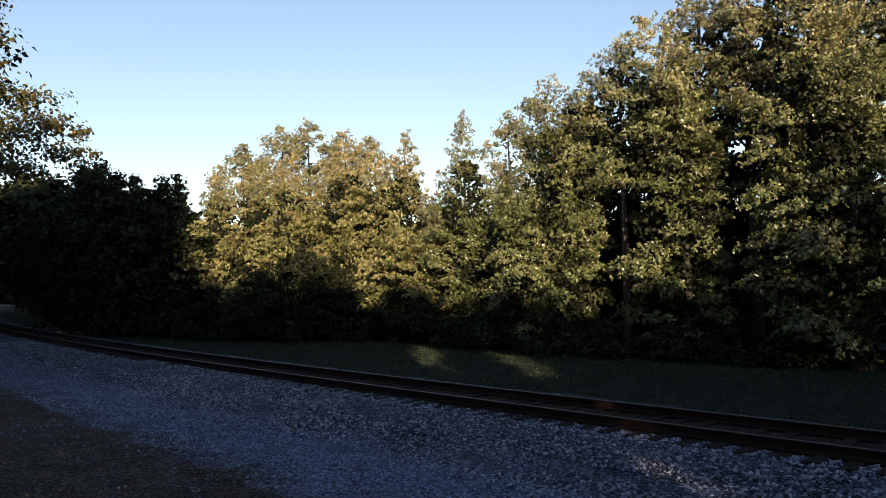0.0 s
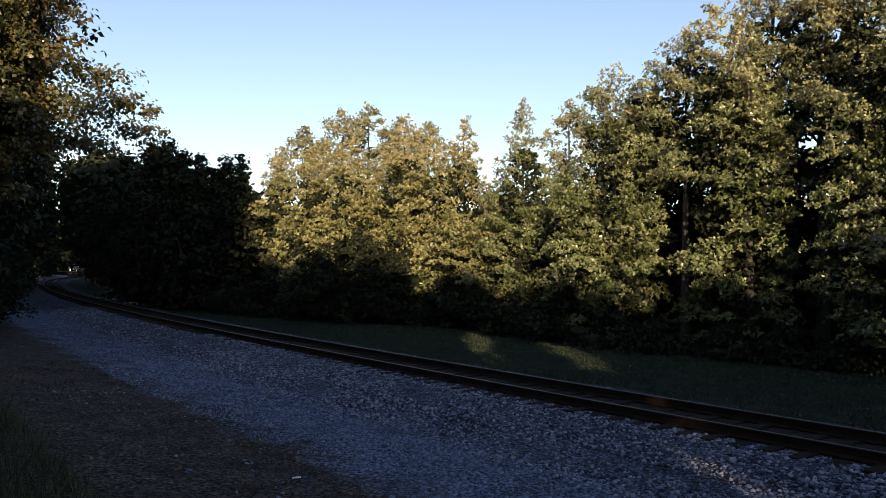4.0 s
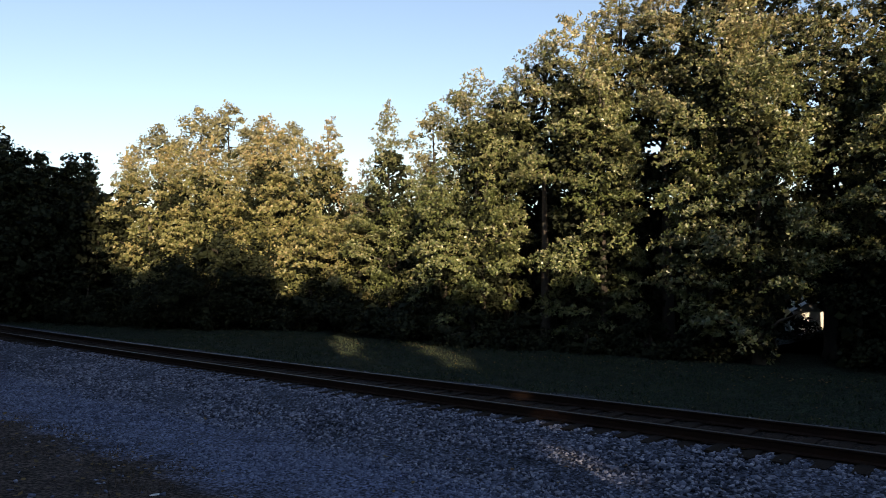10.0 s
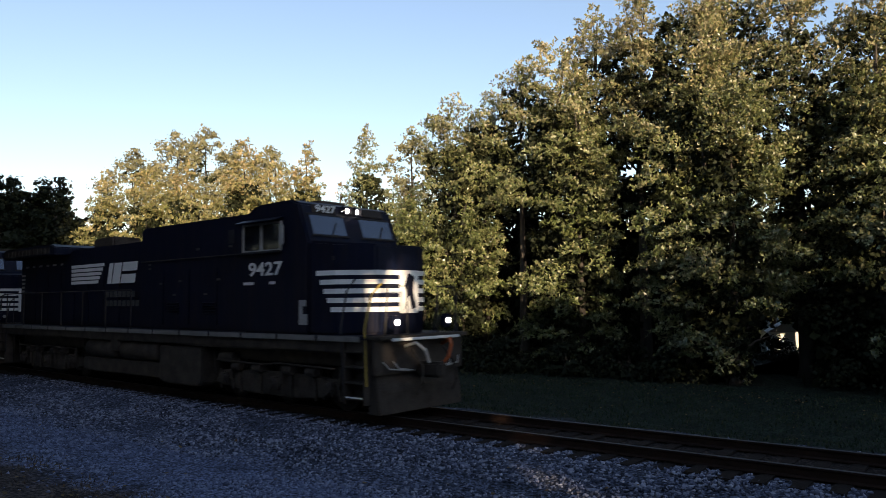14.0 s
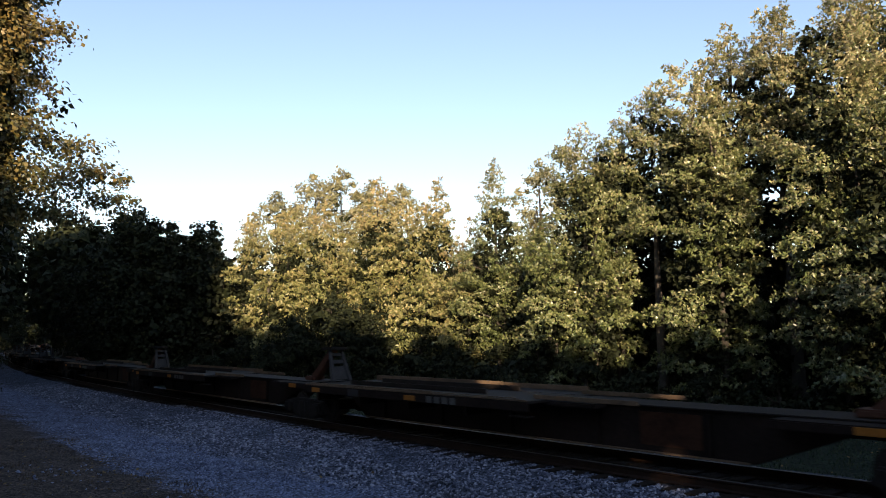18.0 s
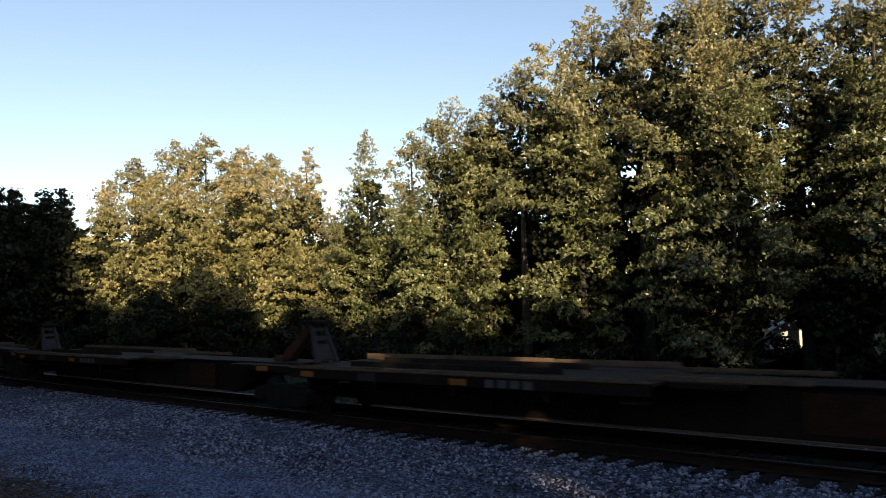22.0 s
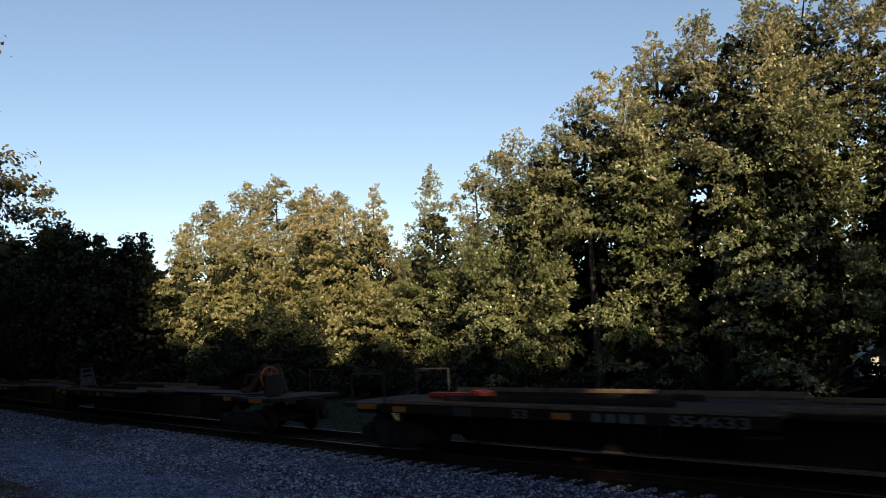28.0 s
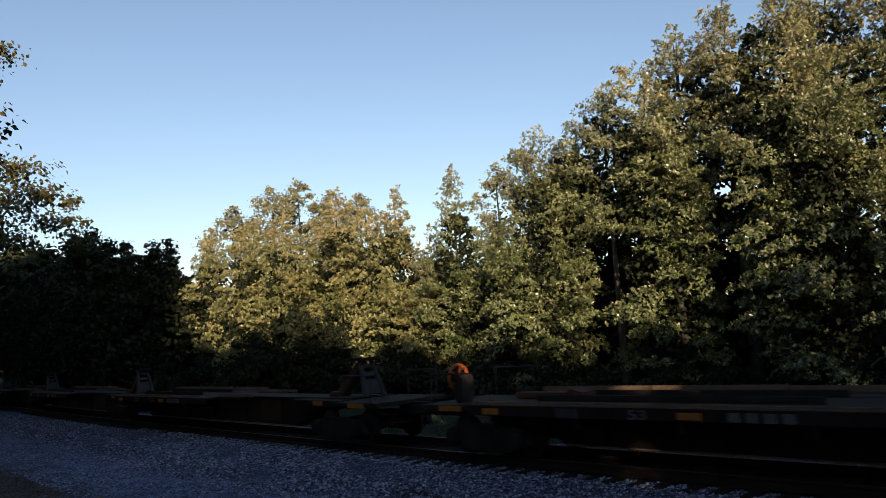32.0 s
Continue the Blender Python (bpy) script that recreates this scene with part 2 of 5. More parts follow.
road_dust(BLACK, (0.04, 0.027, 0.017), 0.24)
CAR_GRIME = material("car_truck_grime", (0.017, 0.0145, 0.0135), 0.85, spec=0.1, spread=0.5, scale=3, fine=40, bump=0.3)
GRIME = material("underframe_grime", (0.05, 0.042, 0.036), 0.85, spec=0.1, spread=0.5, scale=3, fine=40, bump=0.3)
WHITE = material("white_paint", (0.72, 0.72, 0.70), 0.5, spread=0.08, scale=3, fine=30, bump=0.03)
BROWN = material("car_oxide_brown", (0.016, 0.0105, 0.009), 0.8, spec=0.1, spread=0.5, scale=1.2, fine=20, bump=0.2)
DECK = material("deck_worn_steel", (0.021, 0.016, 0.0135), 0.8, spec=0.15, spread=0.45, scale=2.0, fine=25, bump=0.15)
YELLOW = material("car_yellow", (0.26, 0.1, 0.018), 0.7, spec=0.15, spread=0.3, scale=1.5, fine=20, bump=0.1)
ORANGE = material("hitch_orange", (0.062, 0.027, 0.018), 0.7, spec=0.15, spread=0.35, scale=3, fine=25, bump=0.1)
HITCH_RED = material("hitch_red", (0.3, 0.03, 0.015), 0.6, spec=0.2, spread=0.3, scale=3, fine=25, bump=0.1)
GREY = material("hitch_grey", (0.032, 0.031, 0.033), 0.7, spec=0.15, spread=0.35, scale=3, fine=25, bump=0.1)
HANDRAIL = material("handrail_paint", (0.30, 0.29, 0.27), 0.55, spread=0.2, scale=4, fine=30, bump=0.05)
STENCIL = material("stencil_paint", (0.075, 0.074, 0.072), 0.8, spread=0.3, scale=3, fine=30, bump=0.05, spec=0.15)
TAN = material("worn_lit_tan_steel", (0.125, 0.083, 0.054), 0.75, spread=0.45, scale=2, fine=25, bump=0.15, spec=0.15)
SILL_RUST = material("sill_rust", (0.035, 0.016, 0.01), 0.85, spread=0.5, scale=2, fine=20, spec=0.1)
SILL_PAINT = material("sill_paint", (0.17, 0.165, 0.155), 0.75, spread=0.3, scale=3, fine=30, bump=0.03, spec=0.15)
FADED = material("faded_white", (0.3, 0.3, 0.29), 0.7, spread=0.2, scale=3, fine=30, bump=0.03, spec=0.15)
BRIGHT_ORANGE = material("hand_wheel_orange", (0.3, 0.07, 0.02), 0.6, spread=0.2, scale=4, fine=30, bump=0.05, spec=0.2)
HIGHVIS = material("step_yellow", (0.28, 0.2, 0.03), 0.5, spread=0.15, scale=4, fine=30, bump=0.05)
WHEEL = material("wheel_steel", (0.02, 0.016, 0.015), 0.7, 0.0, spec=0.15, spread=0.4, scale=4, fine=30, bump=0.2)
ASPHALT = material("asphalt", (0.055, 0.057, 0.062), 0.9, spread=0.25, scale=1, fine=40, bump=0.3)
PAPER = material("paper", (0.75, 0.74, 0.70), 0.8, spread=0.05, bump=0.05)
GLASS = bpy.data.materials.new("cab_glass")
GLASS.use_nodes = True
GLASS.node_tree.nodes["Principled BSDF"].inputs["Base Color"].default_value = (0.02, 0.035, 0.075, 1)
GLASS.node_tree.nodes["Principled BSDF"].inputs["Roughness"].default_value = 0.06
GLASS.node_tree.nodes["Principled BSDF"].inputs["IOR"].default_value = 2.1
SIDE_GLASS = GLASS.copy()
SIDE_GLASS.name = "dark_side_glass"
SIDE_GLASS.node_tree.nodes["Principled BSDF"].inputs["Base Color"].default_value = (0.01, 0.013, 0.02, 1)
SIDE_GLASS.node_tree.nodes["Principled BSDF"].inputs["IOR"].default_value = 1.45
LAMP = bpy.data.materials.new("lit_lamp")
LAMP.use_nodes = True
LAMP.node_tree.nodes["Principled BSDF"].inputs["Base Color"].default_value = (0.9, 0.88, 0.8, 1)
LAMP.node_tree.nodes["Principled BSDF"].inputs["Emission Color"].default_value = (1.0, 0.93, 0.8, 1)
LAMP.node_tree.nodes["Principled BSDF"].inputs["Emission Strength"].default_value = 8


# ---- small builders ----
def mesh_object(name, bm, mat, parent=None, label="", smooth=False):
    me = bpy.data.meshes.new(name)
    bm.to_mesh(me)
    bm.free()
    for m in (mat if isinstance(mat, (list, tuple)) else [mat]):
        me.materials.append(m)
    if smooth:
        for p in me.polygons:
            p.use_smooth = True
    ob = new(name, me)
    ob.parent = parent
    return tagged(ob, label)


def part(name, bm, mat, parent, label="", smooth=False):
    return mesh_object(name, bm, mat, parent, label, smooth)


def empty(name, m=None):
    ob = new(name)
    ob.empty_display_size = 0.3
    if m is not None:
        ob.matrix_world = m
    return ob


def box(size, at=(0, 0, 0), bevel=0.0, turn=None, bm=None):
    """A bevelled box of the given size centred at a point, added to bm."""
    b = bmesh.new()
    bmesh.ops.create_cube(b, size=1, matrix=Matrix.Diagonal((*size, 1)))
    if bevel:
        bmesh.ops.bevel(b, geom=b.edges[:], offset=bevel, segments=2, affect="EDGES")
    b.transform(Matrix.Translation(at) @ (turn or Matrix()))
    return joined(bm, b)


def joined(bm, b):
    if bm is None:
        return b
    me = bpy.data.meshes.new("tmp")
    b.to_mesh(me)
    b.free()
    bm.from_mesh(me)
    bpy.data.meshes.remove(me)
    return bm


def tube(points, radius, sides=8, bm=None):
    """A pipe through the points."""
    b = bmesh.new() if bm is None else bm
    pts = [Vector(p) for p in points]
    rings = []
    for i, p in enumerate(pts):
        d = (pts[min(i + 1, len(pts) - 1)] - pts[max(i - 1, 0)]).normalized()
        side = d.cross(Vector((0, 0, 1)) if abs(d.z) < 0.9 else Vector((1, 0, 0))).normalized()
        up = side.cross(d)
        r = radius[i] if isinstance(radius, (list, tuple)) else radius
        rings.append([b.verts.new(p + (side * math.cos(k * math.tau / sides) + up * math.sin(k * math.tau / sides)) * r) for k in range(sides)])
    for a, c in zip(rings, rings[1:]):
        for k in range(sides):
            b.faces.new((a[k], a[(k + 1) % sides], c[(k + 1) % sides], c[k]))
    b.faces.new(rings[0][::-1])
    b.faces.new(rings[-1])
    return b


def prism(outline, y0, y1, bm=None, bevel=0.0):
    """An outline in the x-z plane pushed from y0 to y1."""
    b = bmesh.new()
    lo = [b.verts.new((x, y0, z)) for x, z in outline]
    hi = [b.verts.new((x, y1, z)) for x, z in outline]
    n = len(outline)
    b.faces.new(lo)
    b.faces.new(hi[::-1])
    for i in range(n):
        b.faces.new((lo[i], hi[i], hi[(i + 1) % n], lo[(i + 1) % n]))
    bmesh.ops.recalc_face_normals(b, faces=b.faces[:])
    if bevel:
        bmesh.ops.bevel(b, geom=b.edges[:], offset=bevel, segments=2, affect="EDGES")
    return joined(bm, b)


def wheel_mesh(radius, width, at, bm=None, sides=20):
    """A disc on its side, axis along y, with a stepped hub."""
    b = bmesh.new() if bm is None else bm
    rows_ = [(0.0, 0.06), (0.3, 0.06), (0.42, 0.0), (0.82, 0.0), (0.86, 0.05), (1.0, 0.05), (1.0, width), (0.0, width)]
    sign = -1 if at[1] < 0 else 1
    rings = []
    for r, y in rows_:
        r = max(r, 0.001)
        rings.append([b.verts.new((at[0] + math.cos(k * math.tau / sides) * r * radius, at[1] - sign * y, at[2] + math.sin(k * math.tau / sides) * r * radius)) for k in range(sides)])
    for a, c in zip(rings, rings[1:]):
        for k in range(sides):
            b.faces.new((a[k], a[(k + 1) % sides], c[(k + 1) % sides], c[k]))
    bmesh.ops.recalc_face_normals(b, faces=b.faces[:])
    return b


def quads_mesh(name, verts, mat, per=4):
    """One mesh from an array of loose faces with `per` corners each."""
    verts = np.asarray(verts, np.float32).reshape(-1, 3)
    nf = len(verts) // per
    me = bpy.data.meshes.new(name)
    me.vertices.add(len(verts))
    me.vertices.foreach_set("co", verts.ravel())
    me.loops.add(len(verts))
    me.loops.foreach_set("vertex_index", np.arange(len(verts), dtype=np.int32))
    me.polygons.add(nf)
    me.polygons.foreach_set("loop_start", np.arange(0, len(verts), per, dtype=np.int32))
    me.update(calc_edges=True)
    me.materials.append(mat)
    return me


# ---- trees ----
def crown_profile(shape, u):
    """Relative radius of a crown at the relative height u."""
    if shape == "cone":
        return np.clip(np.interp(u, [0, 0.08, 0.3, 0.6, 0.85, 0.95, 1.0], [0.7, 0.95, 1.0, 0.84, 0.5, 0.28, 0.1]), 0, 1)
    return np.clip(np.interp(u, [0, 0.1, 0.35, 0.65, 0.85, 0.95, 1.0], [0.6, 0.85, 1.0, 1.0, 0.8, 0.5, 0.2]), 0, 1)


def leaves(rng, centres, sizes, per, leaf, axes=None, spread_z=0.8):
    """Loose kite-shaped leaves in tufts round the centres, facing along the axes: an array of four corners each."""
    n = len(centres) * per
    c = np.repeat(centres, per, 0)
    s = np.repeat(sizes, per)
    d = rng.normal(size=(n, 3))
    p = c + d * (s * 0.6)[:, None] * [1, 1, spread_z]
    nrm = 0.3 * d + rng.normal(scale=0.65, size=(n, 3)) + np.array([0, 0, 0.35])
    if axes is not None:
        nrm += np.repeat(axes, per, 0) * 0.7
    nrm /= np.linalg.norm(nrm, axis=1)[:, None]
    a = np.cross(nrm, rng.normal(size=(n, 3)))
    a /= np.linalg.norm(a, axis=1)[:, None] + 1e-9
    b = np.cross(nrm, a)
    ln = leaf * rng.uniform(0.65, 1.35, n)[:, None]
    wd = ln * rng.uniform(0.6, 0.85, n)[:, None]
    fold = nrm * ln * 0.14
    return np.stack([p - a * ln * 0.5, p + b * wd * 0.5 + fold + a * ln * 0.08, p + a * ln * 0.5, p - b * wd * 0.5 + fold + a * ln * 0.08], 1)


def layered_crown(rng, tall, lo, radius, shape, density, leaf, lean, seed):
    """Foliage in flat sprays at the ends of boughs, tier over tier with gaps between: the tips of the twigs, which way each one
    grows, and the places of the sprays."""
    span = tall - lo
    n = int(density * 4.3 * radius * span * (0.8 / min(1.0, 0.45 + radius * 0.25)) ** 2 * 0.8)
    fine = np.linspace(0, 1, 200)
    weight = np.cumsum(0.3 + crown_profile(shape, fine) + np.where(fine > 0.72, 0.65, 0.0))
    u = np.interp((np.arange(n) + rng.uniform(0, 1, n)) / n, weight / weight[-1], fine)
    ang = np.arange(n) * 2.39996 + rng.normal(scale=0.7, size=n)
    prof = crown_profile(shape, u)
    ruff = 1 + 0.12 * np.sin(3 * ang + 5 * u + seed) + 0.08 * np.sin(5 * ang - 15 * u + 2 * seed) + rng.normal(scale=0.10, size=n)
    big = (0.45 + 0.55 * prof) * min(1.0, 0.45 + radius * 0.25)
    long, wide, thick = big * rng.uniform(0.6, 1.1, n), big * rng.uniform(0.55, 1.05, n), big * rng.uniform(0.2, 0.44, n)
    rr = np.maximum(radius * prof * ruff - 0.55 * long, 0.03) * np.where(u > 0.7, rng.uniform(0.3, 1.0, n), 1.0)
    out = np.stack([np.cos(ang), np.sin(ang), 0 * ang], 1)
    side = np.stack([-np.sin(ang), np.cos(ang), 0 * ang], 1)
    rise = np.radians(np.interp(u, [0, 0.4, 0.75, 0.92, 1.0], [-16, 2, 20, 48, 80]) + rng.normal(scale=17, size=n))
    e1 = out * np.cos(rise)[:, None] + np.array([0, 0, 1.0]) * np.sin(rise)[:, None]
    e3 = np.cross(e1, side)
    mid = out * rr[:, None] + np.stack([0 * u, 0 * u, lo + u * (span - 0.25)], 1)
    mid[:, :2] += np.outer(u ** 2, lean)
    seen = (out[:, 1] < 0.35) | (rng.uniform(size=n) < 0.25)
    mid, e1, e2, e3, out, long, wide, thick = (v[seen] for v in (mid, e1, side, e3, out, long, wide, thick))
    count = np.maximum(8, (long * wide * 2.35 / (leaf * leaf)).astype(int))
    k = np.repeat(np.arange(len(mid)), count)
    m = len(k)
    r, a = np.sqrt(rng.uniform(0, 1, m)), rng.uniform(0, math.tau, m)
    r *= 1 + 0.22 * np.sin(3 * a + k) + 0.12 * np.sin(7 * a + 2 * k)
    p, q = r * np.cos(a), r * np.sin(a)
    c = thick[k] * (np.sqrt(np.clip(1 - r * r, 0, 1)) * rng.uniform(-0.55, 1.0, m) + rng.normal(scale=0.12, size=m))
    tip = mid[k] + e1[k] * (p * long[k])[:, None] + e2[k] * (q * wide[k])[:, None] + e3[k] * c[:, None]
    tip[:, 2] -= 0.22 * r * r * long[k]
    way = e3[k] * 0.75 + e1[k] * (0.35 + 0.6 * p)[:, None] + e2[k] * (0.6 * q)[:, None] + rng.normal(scale=0.34, size=(m, 3))
    way /= np.linalg.norm(way, axis=1)[:, None]
    return tip, way, mid


def rosettes(rng, tip, way, leaf, per=6):
    """Leaves round the end of each twig, spread like the fingers of an open palm: an array of four corners each."""
    t, w = np.repeat(tip, per, 0), np.repeat(way, per, 0)
    n = len(t)
    a = np.cross(w, rng.normal(size=(n, 3)))
    a /= np.linalg.norm(a, axis=1)[:, None] + 1e-9
    tilt = np.radians(rng.uniform(25, 88, n))[:, None]
    d = w * np.cos(tilt) + a * np.sin(tilt)
    nrm = w - d * (w * d).sum(1)[:, None] + rng.normal(scale=0.22, size=(n, 3))
    nrm -= d * (nrm * d).sum(1)[:, None]
    nrm /= np.linalg.norm(nrm, axis=1)[:, None] + 1e-9
    b = np.cross(nrm, d)
    ln = leaf * rng.uniform(0.65, 1.3, n)[:, None]
    wd = ln * rng.uniform(0.40, 0.58, n)[:, None]
    t = t + rng.normal(scale=0.18 * leaf, size=(n, 3))
    return np.stack([t, t + d * ln * 0.5 + b * wd * 0.5 + nrm * ln * 0.1, t + d * ln, t + d * ln * 0.5 - b * wd * 0.5 + nrm * ln * 0.1], 1)


def thinned(c, x, y, z0, gaps, tunnels, extra):
    """Which points stay clear of the holes and lines of sight through the foliage."""
    keep = np.ones(len(c), bool)
    for gx, _, gz, ga, gb in gaps:
        keep &= ((c[:, 0] + x - gx) / (ga + extra)) ** 2 + ((c[:, 2] + z0 - gz) / (gb + extra)) ** 2 > 1
    for p0, p1, wide in tunnels:
        way = np.array((Vector(p1) - Vector(p0)).normalized())
        keep &= np.linalg.norm(np.cross(c + np.array([x, y, z0]) - np.array(p0), way), axis=1) > wide + 0.3 * extra
    return keep


def tree(x, y, top, radius, hue, shape, seed, base=None, skirt=0.4, density=1.0, leaf=0.16, gaps=(), name="tree", label="", per=28, each=14, tuft=0.34, heart=1.0, boughs=(), tunnels=(), core_gaps=(), core=0.0, layered=False):
    """A tree: tapered trunk, limbs, an inner crown coloured dark for shade, and an outer crown of leafy boughs, thinner
    on the side away from the light.
    """
    rng = np.random.default_rng(seed)
    z0 = -0.42 if base is None else base
    t = empty(name, pose(x, y, z0))
    tall = top - z0
    lean = rng.normal(scale=0.15, size=2)
    bole = bmesh.new()
    tube([(lean[0] * k * k, lean[1] * k * k, tall * (0.78 if layered else 0.9) * k) for k in (0, 0.03, 0.2, 0.45, 0.7, 1.0)],
         [r * max(0.12, tall * 0.016) for r in (1.5, 1.1, 0.9, 0.65, 0.4, 0.1)], 8, bole)
    part("trunk", bole, BARK, t, smooth=True)
    lo = skirt
    span = tall - lo
    if layered:
        tip, way, c = layered_crown(rng, tall, lo, radius, shape, density, leaf, lean, seed)
        tip[:, 2] = np.maximum(tip[:, 2], 0.1)
        stays = thinned(tip, x, y, z0, gaps, tunnels, 0.3)
        foliage = rosettes(rng, tip[stays], way[stays], leaf)
    else:
        n = max(10, int(density * 3.0 * radius * span))
        fine = np.linspace(0, 1, 200)
        weight = np.cumsum(0.15 + crown_profile(shape, fine))
        u = np.interp((np.arange(n) + rng.uniform(0, 1, n)) / n, weight / weight[-1], fine)
        ang = np.arange(n) * 2.39996 + rng.normal(scale=0.5, size=n)
        prof = crown_profile(shape, u)
        big = rng.uniform(0.5, 1.15, n) * (0.35 + 0.65 * prof) * min(1.2, 0.5 + radius * 0.17)
        ruff = 1 + 0.13 * np.sin(3 * ang + 5 * u + seed) + 0.10 * np.sin(5 * ang - 15 * u + 2 * seed) + rng.normal(scale=0.05, size=n)
        rr = np.maximum(radius * prof * ruff * np.where(rng.uniform(size=n) < 0.26, 0.76, 1.0) - 0.6 * big, 0.05)
        lobe = np.stack([np.cos(ang) * rr, np.sin(ang) * rr, lo + u * (span - 0.75) - 0.25 * rr / max(radius, 0.1)], 1)
        lobe[:, :2] += np.outer((u ** 2), lean)
        k = 5  # the leader and its side shoots
        uu = np.array([0.9, 0.93, 0.955, 0.98, 1.0])
        tips = np.stack([rng.normal(scale=0.55 * radius, size=k) * (1.02 - uu) * 3, rng.normal(scale=0.55 * radius, size=k) * (1.02 - uu) * 3, lo + uu * span - 0.45], 1)
        tips[:, :2] += lean
        lobe, big = np.concatenate([lobe, tips]), np.concatenate([big, [0.5, 0.45, 0.4, 0.33, 0.25]])
        if boughs:  # single boughs that reach out
            lobe = np.concatenate([lobe, np.array([[p - x, q - y, r - z0] for p, q, r, _ in boughs])])
            big = np.concatenate([big, [w for _, _, _, w in boughs]])
        out = np.repeat(lobe * [1, 1, 0], each, 0)
        out /= np.linalg.norm(out, axis=1)[:, None] + 0.3
        d = rng.normal(size=(len(lobe) * each, 3)) + 0.8 * out + [0, 0, 0.55]
        d /= np.linalg.norm(d, axis=1)[:, None]
        bigs = np.repeat(big, each)
        c = np.repeat(lobe, each, 0) + d * (bigs * rng.uniform(0.5, 1.05, len(bigs)))[:, None] * [1.15, 1.15, 0.42]
        sizes = tuft * rng.uniform(0.6, 1.3, len(bigs)) * np.clip(bigs * 1.4, 0.7, 1)
        c[:, 2] = np.maximum(c[:, 2], 0.12)
        stays = (out[:, 1] < 0.35) | (rng.uniform(size=len(c)) < 0.45)
        stays &= thinned(c, x, y, z0, gaps, tunnels, 0.3 + 0.6 * tuft)
        stays &= (c[:, 2] < tall - 1.3) | (rng.uniform(size=len(c)) < 0.6)
        c, sizes, d, out = c[stays], sizes[stays], d[stays], out[stays]
        foliage = leaves(rng, c, sizes, per, leaf, d)
    for i in rng.choice(len(c), min(len(c), 9 if layered else 5), replace=False):
        tip = c[i] * [0.9, 0.9, 1]
        root = np.array([0, 0, max(0.3, min(tip[2] - 0.3 * np.hypot(tip[0], tip[1]) - 0.4, tall * 0.8))])
        mid = (root + tip) / 2 + np.array([0, 0, 0.15])
        part("limb", tube([root, mid, tip], [0.07, 0.045, 0.012], 5), BARK, t)
    crown = new("crown", quads_mesh("crown", foliage, LEAVES[hue]))
    crown.parent = t
    if heart:  # fills the crown's inside with leaves whose dark colour stands for shade
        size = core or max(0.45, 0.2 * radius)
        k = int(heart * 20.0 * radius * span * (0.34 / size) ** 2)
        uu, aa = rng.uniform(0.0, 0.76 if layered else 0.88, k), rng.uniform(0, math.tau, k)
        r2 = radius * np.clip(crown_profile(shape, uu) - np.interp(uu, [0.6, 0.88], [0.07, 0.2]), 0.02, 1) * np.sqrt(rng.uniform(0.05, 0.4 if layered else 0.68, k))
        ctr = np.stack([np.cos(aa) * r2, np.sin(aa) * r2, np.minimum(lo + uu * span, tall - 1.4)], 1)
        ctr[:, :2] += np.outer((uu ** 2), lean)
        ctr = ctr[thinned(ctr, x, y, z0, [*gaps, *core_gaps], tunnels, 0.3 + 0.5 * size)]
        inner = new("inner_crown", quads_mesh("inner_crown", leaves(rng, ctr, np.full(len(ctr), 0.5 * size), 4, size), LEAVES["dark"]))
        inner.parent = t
        tagged(inner, "inner foliage, shade put into its dark leaf colour")
    words = {"green": "tall green broadleaf tree, sunlit from the front", "deep": "tall deep green broadleaf tree",
             "gold": "broadleaf tree turning gold-green in evening sun", "amber": "young tree with amber autumn leaves",
             "far": "thin-crowned distant tree with grey-green leaves", "dark": "leafy tree, its full shade put into near-black leaf colour",
             "near": "tall tree with green and orange autumn leaves"}
    return tagged(t, label or words[hue], "tree" if name == "tree" else "bush", group="trees by the railway" if name == "tree" else "bushes along the lawn")


def stones(name, centres, sizes, mat, rng, flat=0.75):
    """Angular stones, a squashed and jittered double pyramid each, in one mesh."""
    cube = np.array([[1, 0, 0], [-1, 0, 0], [0, 1, 0], [0, -1, 0], [0, 0, 1], [0, 0, -1]], float)
    faces = np.array([(0, 2, 4), (2, 1, 4), (1, 3, 4), (3, 0, 4), (2, 0, 5), (1, 2, 5), (3, 1, 5), (0, 3, 5)])
    n = len(centres)
    v = cube[None] * 0.62 + rng.normal(scale=0.17, size=(n, 6, 3))
    v *= rng.uniform(0.65, 1.3, (n, 1, 3))
    q = rng.normal(size=(n, 4))
    q /= np.linalg.norm(q, axis=1)[:, None]
    w, x, y, z = q.T
    rot = np.stack([1 - 2 * (y * y + z * z), 2 * (x * y - w * z), 2 * (x * z + w * y), 2 * (x * y + w * z), 1 - 2 * (x * x + z * z), 2 * (y * z - w * x),
                    2 * (x * z - w * y), 2 * (y * z + w * x), 1 - 2 * (x * x + y * y)], 1).reshape(n, 3, 3)
    v = np.einsum("nij,nkj->nki", rot, v) * sizes[:, None, None]
    v[:, :, 2] *= flat
    v += centres[:, None]
    idx = (faces[None] + 6 * np.arange(n)[:, None, None]).reshape(-1)
    me = bpy.data.meshes.new(name)
    me.vertices.add(6 * n)
    me.vertices.foreach_set("co", v.astype(np.float32).ravel())
    me.loops.add(len(idx))
    me.loops.foreach_set("vertex_index", idx.astype(np.int32))
    me.polygons.add(8 * n)
    me.polygons.foreach_set("loop_start", np.arange(0, len(idx), 3, dtype=np.int32))
    me.update(calc_edges=True)
    me.materials.append(mat)
    return new(name, me)


